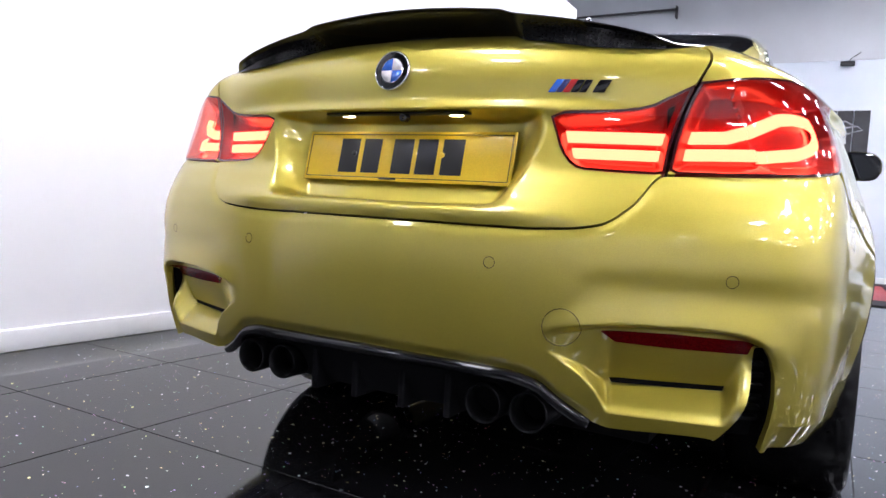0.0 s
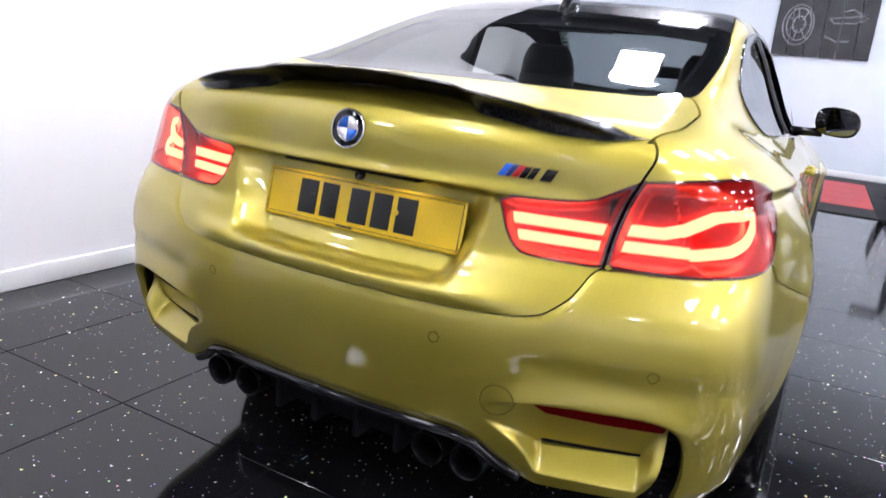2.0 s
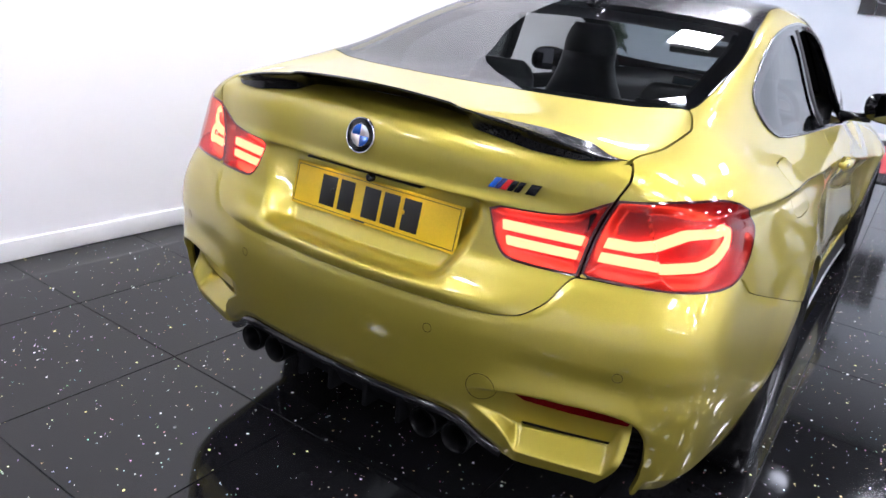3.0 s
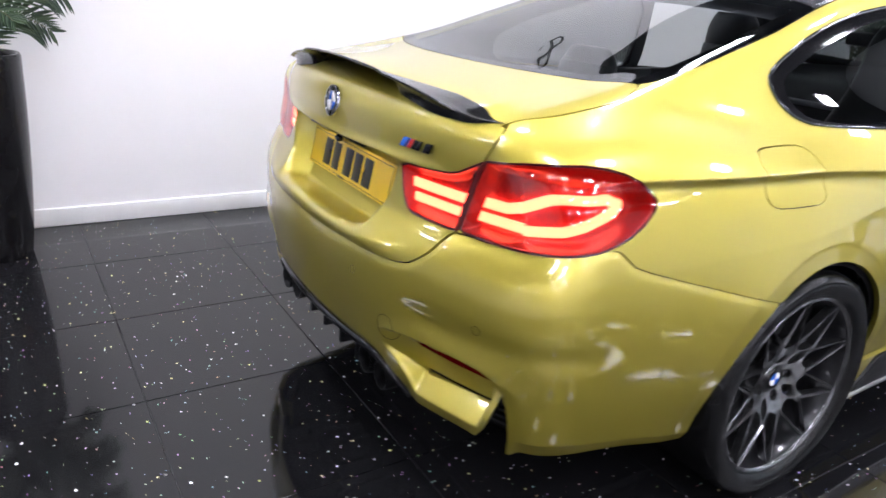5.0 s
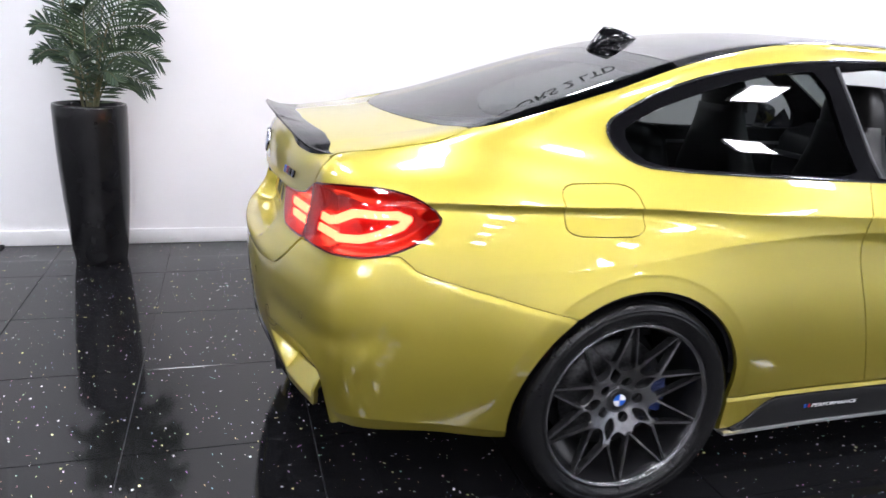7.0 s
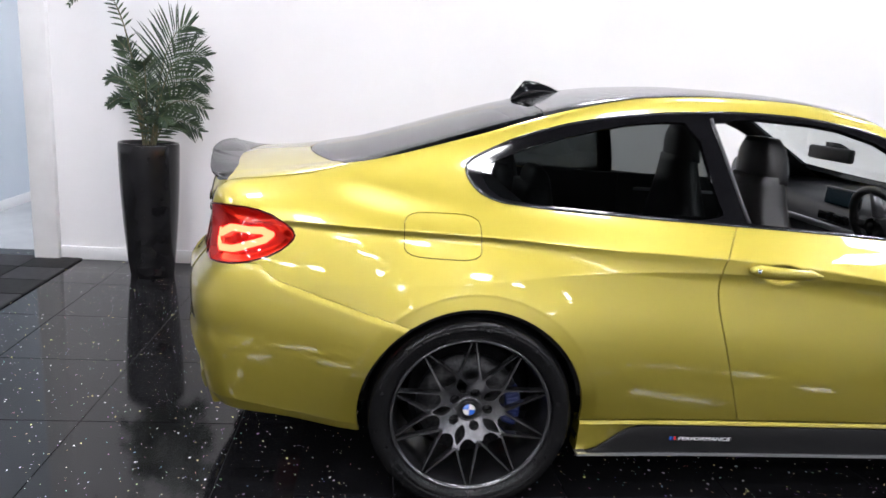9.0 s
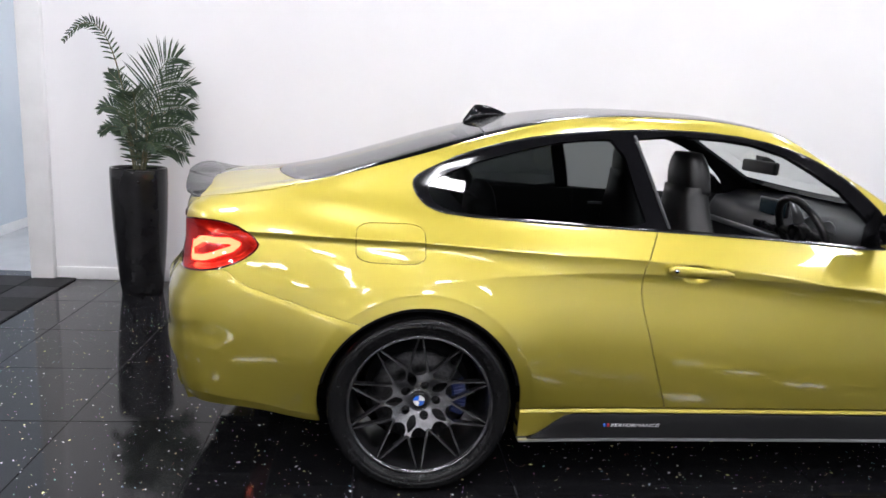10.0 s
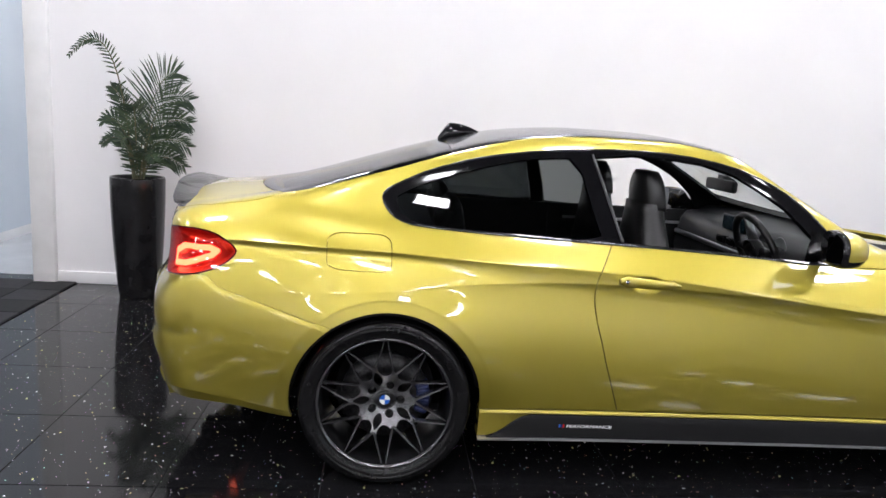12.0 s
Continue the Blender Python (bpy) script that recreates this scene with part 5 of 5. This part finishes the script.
# ---- door handle, mirrors, fin ----
for sg in (1, -1):
    def on_side(y, z, out):
        p = on_wrap(np.array([y + 1.557]), np.array([z]))
        p = p[0] + normal(p)[0] * out
        return Vector((sg * p[0], p[1], p[2]))
    secs = []
    for k in range(25):
        t = k / 24
        y = 0.886 + 0.240 * t
        c = on_side(y, 0.850 - 0.006 * t, 0.018 + 0.012 * math.sin(math.pi * min(max((t - 0.05) / 0.9, 0), 1)))
        hh = 0.0235 * (1 - 0.35 * t) * min(1, 4.5 * t + 0.45, 4.0 * (1 - t) + 0.35)
        ring = []
        for j in range(10):
            a = 2 * math.pi * j / 10
            ring.append(c + Vector((sg * 0.011 * math.cos(a), 0, hh * math.sin(a))))
        secs.append(ring if sg > 0 else ring[::-1])
    handle = raw("door_handle", *sweep(secs), paint, door, "yellow door handle with a chrome lock")
    for yy in (0.905, 1.098):
        a, b = on_side(yy, 0.849, -0.004), on_side(yy, 0.849, 0.022)
        raw("handle_foot", *tube([a, b], 0.011, 12), paint, handle)
    a, b = on_side(0.910, 0.850, 0.026), on_side(0.910, 0.850, 0.033)
    raw("lock", *tube([a, b], [0.0085, 0.0075], 16), chrome, handle)

    # outside mirror
    mir = anchor("door_mirror", "", "")
    mir.parent = car
    mir["label"] = "yellow and gloss black door mirror"
    cx, cy, cz = sg * 0.895, (1.750 if sg > 0 else 1.800), 1.024
    secs, n = [], 28
    for k in range(15):
        t = k / 14
        y = -0.060 + 0.130 * t
        s = math.sqrt(max(1 - max(0, (t - 0.15) / 0.85) ** 2.6, 0.0)) * (0.97 + 0.03 * min(1, t * 6))
        ring = []
        for j in range(n):
            a = 2 * math.pi * j / n
            c, d = math.cos(a), math.sin(a)
            ex = 0.096 * math.copysign(abs(c) ** 0.7, c) * s
            ez = (0.068 * math.copysign(abs(d) ** 0.75, d) - 0.010 * c) * s
            ring.append(Vector((cx + sg * ex, cy + y - 0.012 * (ex / 0.096), cz + ez + 0.004)))
        secs.append(ring[::-1] if sg > 0 else ring)
    raw("mirror_shell", *sweep(secs), gloss_black, mir, "gloss black mirror shell")
    over = [i for i, v in enumerate(secs[3]) if v.z > cz - 0.028 and sg * (v.x - cx) > -0.045]
    cut = max(range(len(over)), key=lambda i: (over[i] - over[i - 1]) % n)
    over = over[cut:] + over[:cut]
    vs, fs = sweep([[s[i] for i in over] for s in secs[2:]], closed=False)
    raw("mirror_cap", [Vector((cx, cy, cz)) + (Vector(v) - Vector((cx, cy, cz))) * 1.035 for v in vs], fs, paint, mir, "yellow mirror cap")
    face = [Vector((cx + sg * (p.x - cx) * sg * 0.90, cy - 0.0605 - 0.012 * ((p.x - cx) * sg / 0.096), cz + 0.004 + (p.z - cz - 0.004) * 0.88)) for p in secs[0]]
    raw("mirror_glass", face + [Vector((cx, cy - 0.0607, cz + 0.004))], [(k, (k + 1) % n, n) for k in range(n)], mirror_glass, mir, "silvered mirror glass, tinted dark for a dark reflection")
    raw("mirror_arm", *tube([(sg * 0.705, 1.76, 0.968), (sg * 0.78, 1.75, 0.970), (sg * 0.84, 1.74, 0.977)], [0.024, 0.020, 0.024], 12), gloss_black, mir)
    raw("mirror_foot", *sweep([[(sg * (0.725 - 0.30 * (z - 0.93)), y, z) for y, z in ((1.69 + o, 0.930 + o), (1.87 - o, 0.925 + o), (1.835 - o, 1.025), (1.77, 1.085 - o), (1.715 + o, 1.015))] for o in (0.0, 0.008)], caps=True), gloss_black, mir, smooth=False)

fin = []
for k in range(13):
    t = k / 12
    y = 0.205 + 0.20 * t
    base = float(drop(np.array([0.0]), np.array([y]))[0][2]) - 0.004
    peak = 0.072 * (min(1.0, 0.25 + 3.2 * t) * (1 - max(0, (t - 0.22) / 0.78) ** 1.5)) + 0.003
    w = 0.021 * (0.45 + 0.55 * math.sin(math.pi * min(t + 0.25, 1.0))) * (1 if t < 0.9 else 0.6)
    fin.append([(w, y, base), (w * 0.72, y, base + peak * 0.45), (w * 0.28, y, base + peak * 0.9), (0, y, base + peak), (-w * 0.28, y, base + peak * 0.9), (-w * 0.72, y, base + peak * 0.45), (-w, y, base)])
raw("roof_aerial", *sweep(fin), gloss_black, car, "gloss black shark fin aerial")

# lettering on the skirt: three stripes and a word
xo = float(half_width(np.array(0.80)) + tuck(np.array(0.32)))
for k, mt in enumerate((badge_blue, badge_navy, badge_red)):
    boxed("skirt_mark", (xo + 0.0015, 0.700 + 0.008 * k, 0.240), (xo + 0.0045, 0.707 + 0.008 * k, 0.2525), mt, car, bevel=0.0004, segs=1)
word = bpy.data.curves.new("skirt_lettering", "FONT")
word.body, word.size, word.extrude, word.shear = "PERFORMANCE", 0.0178, 0.0006, 0.25
word.materials.append(badge_white)
lettering = new("skirt_lettering", word)
lettering.parent = car
lettering.matrix_local = Matrix(((0, 0, 1, xo + 0.0040), (1.52, 0, 0, 0.728), (0, 1, 0, 0.240), (0, 0, 0, 1)))

# ---- cabin ----
def seat(x, y, rear=False):
    s = anchor("seat", "", "")
    s.parent = car
    s["label"] = "black leather seat with tall side bolsters"
    def cushion(name, secs):
        return raw(name, *sweep(secs), leather, s)
    def ring(cx, cy, cz, w, d, n=16, p=0.6):
        return [Vector((cx + w * math.copysign(abs(math.cos(2 * math.pi * j / n)) ** p, math.cos(2 * math.pi * j / n)),
                        cy + d * math.copysign(abs(math.sin(2 * math.pi * j / n)) ** p, math.sin(2 * math.pi * j / n)), cz)) for j in range(n)]
    back = []
    lean = lambda z: y - 0.035 - 0.085 * (z - 0.58) / 0.70
    top = 1.12 if not rear else 1.04
    for k in range(15):
        t = k / 14
        z = 0.56 + (top - 0.56) * t
        w = 0.245 - 0.115 * step(0.35, 1.0, t)
        back.append(ring(x, lean(z) - 0.035 * (1 - t), z, float(w), 0.125 - 0.066 * t))
    cushion("backrest", back)
    for sg in (1, -1):
        bol = [ring(x + sg * (0.222 - 0.075 * (k / 10) ** 2), y + 0.105 - 0.205 * (k / 10) ** 0.75, 0.56 + 0.37 * k / 10,
                    0.046 - 0.014 * k / 10, 0.098 - 0.056 * k / 10 - 0.02 * (k == 10), 14, 0.85) for k in range(11)]
        cushion("bolster", bol)
    cushion("cushion", [ring(x, y + 0.22, 0.42 + 0.04 * k, 0.25 - 0.02 * (k == 4), 0.27 - 0.02 * (k == 4)) for k in range(5)])
    tip = 1.258 if not rear else 1.10
    hr = [ring(x, lean(z) + 0.012, z, 0.130 - 0.045 * k ** 3 / 8 ** 3, (0.060 if not rear else 0.045) - 0.026 * k ** 4 / 8 ** 4) for k in range(9) for z in (top - 0.03 + (tip - top + 0.03) * k / 8,)]
    cushion("headrest", hr)
    return s


for sx in (0.37, -0.37):
    seat(sx, 1.225)
    seat(sx * 0.92, 0.34, True)
boxed("rear_shelf", (-0.56, -0.42, 0.985), (0.56, 0.17, 1.0), trim_grey, car, "dark parcel shelf", bevel=0.006)
boxed("cabin_floor", (-0.70, 0.1, 0.24), (0.70, 1.9, 0.27), matt_black, car)
boxed("centre_console", (-0.12, 0.95, 0.27), (0.12, 1.75, 0.66), satin_black, car, bevel=0.03, segs=3)
dash = []
for k in range(31):
    x = -0.66 + 1.32 * k / 30
    hood = 0.030 * float(bump(x, 0.37, 0.17)) + 0.005 * math.cos(9 * x)
    back = 2.045 - 0.30 * x * x
    dash.append([(x, 1.78, 0.62), (x, 1.72, 0.78), (x, 1.735, 0.88), (x, 1.745, 0.935), (x, 1.775, 0.975 + hood), (x, 1.86, 0.990 + 0.5 * hood), (x, back - 0.03, 1.052 - 0.08 * x * x), (x, back - 0.02, 0.70), (x, 1.90, 0.60)])
dashboard = raw("dashboard", *sweep(dash), dash_grey, car, "dark grey dashboard with a silver strip")
boxed("dash_strip", (-0.64, 1.716, 0.845), (0.20, 1.735, 0.872), silver_trim, dashboard, bevel=0.004)
boxed("dash_screen", (-0.13, 1.752, 0.955), (0.11, 1.768, 1.035), gloss_black, dashboard, bevel=0.004)
boxed("lit_screen", (-0.12, 1.7505, 0.962), (0.10, 1.753, 1.028), screen_blue, dashboard, "faintly lit blue screen")
for gx in (-0.06, 0.05):
    boxed("air_vent", (gx - 0.045, 1.716, 0.885), (gx + 0.045, 1.742, 0.925), gloss_black, dashboard, bevel=0.004)
for gx in (0.305, 0.435):
    raw("dial", *lathe([(1.752, 0.052), (1.747, 0.050), (1.752, 0.046), (1.753, 0.001)], 32, "y", (gx, 0, 0.945)), silver_trim, dashboard)
tilt = Matrix.Translation((0.37, 1.680, 0.925)) @ Matrix.Rotation(radians(-66), 4, "X")
wheel_s = raw("steering_wheel", *moved(lathe([(0.016 * math.sin(2 * math.pi * k / 12), 0.168 + 0.016 * math.cos(2 * math.pi * k / 12)) for k in range(12)], 56, "z", closed=True), tilt), leather, car, "black leather steering wheel")
raw("airbag", *moved(lathe([(-0.03, 0.06), (0.0, 0.065), (0.018, 0.05), (0.024, 0.001)], 32, "z"), tilt), satin_black, wheel_s)
raw("wheel_emblem", *moved(lathe([(0.024, 0.020), (0.027, 0.018), (0.027, 0.001)], 24, "z"), tilt), chrome, wheel_s)
for a in (0, 180, 270):
    d = Vector((math.cos(radians(a)), math.sin(radians(a)), 0))
    raw("spoke", *moved(tube([d * 0.05, d * 0.165], [0.024, 0.016], 8), tilt), silver_trim if a == 270 else satin_black, wheel_s)
raw("steering_column", *tube([(0.37, 1.67, 0.92), (0.37, 1.80, 0.87)], 0.035, 16), satin_black, car)
boxed("interior_mirror", (-0.15, 1.640, 1.158), (0.15, 1.668, 1.218), satin_black, car, "black rear-view mirror", bevel=0.012, segs=3)
raw("mirror_stalk", *sweep([[(-0.05, y, z), (0.05, y, z), (0.035, y, z - d), (-0.035, y, z - d)] for y, z, d in ((1.655, 1.238, 0.05), (1.68, 1.228, 0.045), (1.70, 1.218, 0.03))]), satin_black, car)
for sg in (1, -1):
    bm = bmesh.new()
    box(bm, (sg * 0.655 - 0.012, 0.92, 0.45), (sg * 0.655 + 0.012, 1.84, 0.935 if sg > 0 else 0.985), 0.01, 2)
    pan = part("door_card", bm, satin_black, car, "black door trim with a silver strip")
    boxed("door_strip", (sg * 0.640 - 0.003, 1.02, 0.895), (sg * 0.640 + 0.003, 1.74, 0.912), silver_trim, pan, bevel=0.002)
    boxed("side_trim", (sg * 0.640 - 0.012, 0.12, 0.45), (sg * 0.640 + 0.012, 0.93, 0.985), satin_black, car, "black rear side trim", bevel=0.01)
    boxed("sun_visor", (sg * 0.30 - 0.16, 1.20, 1.335), (sg * 0.30 + 0.16, 1.35, 1.350), trim_grey, car, bevel=0.006)


# ---- the far end: poster, mats, pipe, small lamp, white car ----
poster = anchor("wall_poster", "black wall picture in six upright panels, pale sketchy shapes", "picture", (0.48, ROOM_Y1 - 0.03, 2.225))
for k in range(6):
    boxed("panel", (-0.69 + 0.23 * k + 0.006, -0.012, -0.445), (-0.69 + 0.23 * (k + 1) - 0.006, 0.02, 0.445), poster_dark, poster, bevel=0.002, segs=1)
for r, cx, cz in ((0.30, -0.37, 0.02), (0.24, -0.36, 0.03), (0.12, -0.36, 0.03)):
    pts = [(cx + r * 0.72 * math.cos(2 * math.pi * k / 40), -0.016, cz + r * math.sin(2 * math.pi * k / 40)) for k in range(41)]
    raw("pale_ring", *tube(pts, 0.012, 6, False), poster_grey, poster)
for k in range(7):
    a = 2 * math.pi * k / 7
    raw("pale_line", *tube([(-0.36 + 0.06 * math.cos(a), -0.016, 0.03 + 0.08 * math.sin(a)), (-0.36 + 0.17 * math.cos(a), -0.016, 0.03 + 0.24 * math.sin(a))], 0.010, 6), poster_grey, poster)
for pts in ([(0.05, 0.14), (0.30, 0.16), (0.52, 0.20), (0.60, 0.14), (0.40, 0.08), (0.12, 0.07), (0.05, 0.14)], [(0.02, -0.12), (0.20, -0.20), (0.38, -0.18)], [(0.20, 0.22), (0.35, 0.28), (0.48, 0.20)]):
    raw("pale_line", *tube([(x, -0.016, z) for x, z in pts], 0.014, 6), poster_grey, poster)

for row in range(6):
    for col in range(9):
        x0, y0 = -2.13 + 0.62 * col, 6.25 + 0.69 * row
        red = 0 < row < 5 and col in (4, 5)
        tile = boxed("floor_mat", (0, 0, 0), (0.615, 0.685, 0.014), mat_red if red else mat_black, bevel=0.004, segs=1)
        tile.location = (x0 - 0.12 + 0.02, y0, 0)
        tagged(tile, "red ribbed plastic floor mat tile" if red else "black ribbed plastic floor mat tile", "floor mat", "floor mats")
for row in range(4):
    for col in range(7):
        tile = boxed("floor_mat", (0, 0, 0), (0.29, 0.29, 0.012), mat_grey if (row + col) % 2 else mat_black, bevel=0.003, segs=1)
        tile.location = (-2.09 + 0.295 * col, -2.66 - 0.295 * row, 0)
        tagged(tile, "dark plastic floor mat tile in a checker pattern", "floor mat", "entrance mats")
pipe = anchor("wall_pipe", "black pipe on wall brackets", "pipe", (0, ROOM_Y1 - 0.112, 0))
raw("pipe", *tube([(-4.2, 0, 4.42), (-1.86, 0, 4.44)], 0.022, 10), pipe_black, pipe)
for bx in (-4.0, -1.88):
    boxed("bracket", (bx - 0.012, -0.02, 4.30), (bx + 0.012, 0.1, 4.50), pipe_black, pipe)
spot = anchor("wall_flood_lamp", "small black flood lamp with a hanging cable", "wall lamp", (0.79, ROOM_Y1 - 0.05, 3.40))
boxed("body", (-0.10, -0.06, -0.03), (0.10, 0.05, 0.03), pipe_black, spot, bevel=0.008)
raw("cable", *tube([(0.0, 0.04, 0.03), (0.06, 0.03, 0.10), (0.16, 0.04, 0.17), (0.20, 0.045, 0.26)], 0.006, 6), pipe_black, spot)

# sign on the white wall above the car, some of its letters as plain dark bars
sign = anchor("wall_sign", "row of thin dark raised letters high on the wall", "sign", (WX, 0.0, 2.53))
for yy in (-0.50, -0.37, -0.24):
    boxed("dark_bar", (0.0, yy, -0.062), (0.012, yy + 0.085, -0.044), plate_black, sign, bevel=0.003, segs=1)
    boxed("dark_bar", (0.0, yy, 0.044), (0.012, yy + 0.085, 0.062), plate_black, sign, bevel=0.003, segs=1)
    boxed("dark_bar", (0.0, yy + 0.034, -0.043), (0.012, yy + 0.051, 0.043), plate_black, sign, bevel=0.003, segs=1)
word = bpy.data.curves.new("raised_letters", "FONT")
word.body, word.size, word.extrude = "MOTORS 2 LTD", 0.172, 0.006
word.materials.append(plate_black)
letters = new("raised_letters", word)
letters.parent = sign
letters.matrix_local = Matrix(((0, 0, 1, 0.006), (1.02, 0, 0, -0.03), (0, 1, 0, -0.060), (0, 0, 0, 1)))

white_car = anchor("white_car", "white car with black wheels parked on the mats", "car", (2.50, 8.0, 0.014))
white_car.rotation_euler = (0, 0, math.pi)
for flip in (False, True):
    skin("body_side", on_fan, (0.02, 5.25), (radians(-40), A1), (150, 60), lambda p, u, v: np.minimum(np.minimum(in_arch(p), p[:, 2] - 0.2), -np.maximum(quarter_pane(p[:, 1], p[:, 2]), door_opening(p[:, 1], p[:, 2]))), white_paint, white_car, flip=flip, lip=0.0)
    skin("side_window", on_fan, (1.46, 3.42), (radians(20), radians(80)), (50, 40), lambda p, u, v: dlo_outer(p[:, 1], p[:, 2]), gloss_black, white_car, flip=flip, lip=0.0, lift=0.002)
    sg = -1 if flip else 1
    for yy in (0.0, 2.81):
        raw("wheel", *lathe([(sg * 0.60, 0.05), (sg * 0.60, 0.31), (sg * 0.63, 0.335), (sg * 0.82, 0.335), (sg * 0.86, 0.31), (sg * 0.85, 0.26), (sg * 0.80, 0.24), (sg * 0.80, 0.02)], 40, "x", (0, yy, 0.335)), rubber, white_car)
    secs = [[(sg * (0.80 + 0.05 * t + 0.0), 1.66 + y, 1.0 + z) for y, z in ((-0.06, -0.05), (0.05, -0.05), (0.07, 0.02), (0.0, 0.06), (-0.06, 0.05))] for t in range(6)]
    raw("door_mirror", *sweep(secs), gloss_black, white_car)
skin("top", drop, (-0.60, 0.60), (-0.6, 3.5), (40, 90), lambda p, u, v: 0.58 - np.abs(u), white_paint, white_car, lip=0.0, lift=0.001)

# ---- floor tiles ----
bm = bmesh.new()
box(bm, (0.0015, 0.0015, -0.010), (0.6045, 0.6045, 0.0))
bmesh.ops.bevel(bm, geom=[e for e in bm.edges if all(v.co.z > -0.001 for v in e.verts)], offset=0.001, segments=1, affect="EDGES")
tile_mesh = bpy.data.meshes.new("tile")
bm.to_mesh(tile_mesh)
bm.free()
tile_mesh.materials.append(stone)
rest = []
near = 0
for i in range(-4, 28):
    for j in range(-21, 18):
        x0, y0 = -0.285 + 0.606 * i, -0.232 + 0.606 * j
        if x0 < -2.75:
            continue
        if -2.8 < x0 < 5.0 and -4.5 < y0 < 5.6:
            t = new("tile", tile_mesh)
            t.parent = floor
            t.location = (x0, y0, 0)
            near += 1
        else:
            rest.append((x0, y0))
vs, fs = [], []
for x0, y0 in rest:
    b0 = len(vs)
    vs += [(x0 + a, y0 + b, 0.0) for a, b in ((0.0015, 0.0015), (0.6045, 0.0015), (0.6045, 0.6045), (0.0015, 0.6045))]
    vs += [(x, y, -0.006) for x, y, z in vs[b0:b0 + 4]]
    fs += [(b0, b0 + 1, b0 + 2, b0 + 3)] + [(b0 + k, b0 + 4 + k, b0 + 4 + (k + 1) % 4, b0 + (k + 1) % 4) for k in range(4)]
tagged(raw("far_tiles", vs, fs, stone, floor, "further black speckled tiles", smooth=False), kind="stuff")
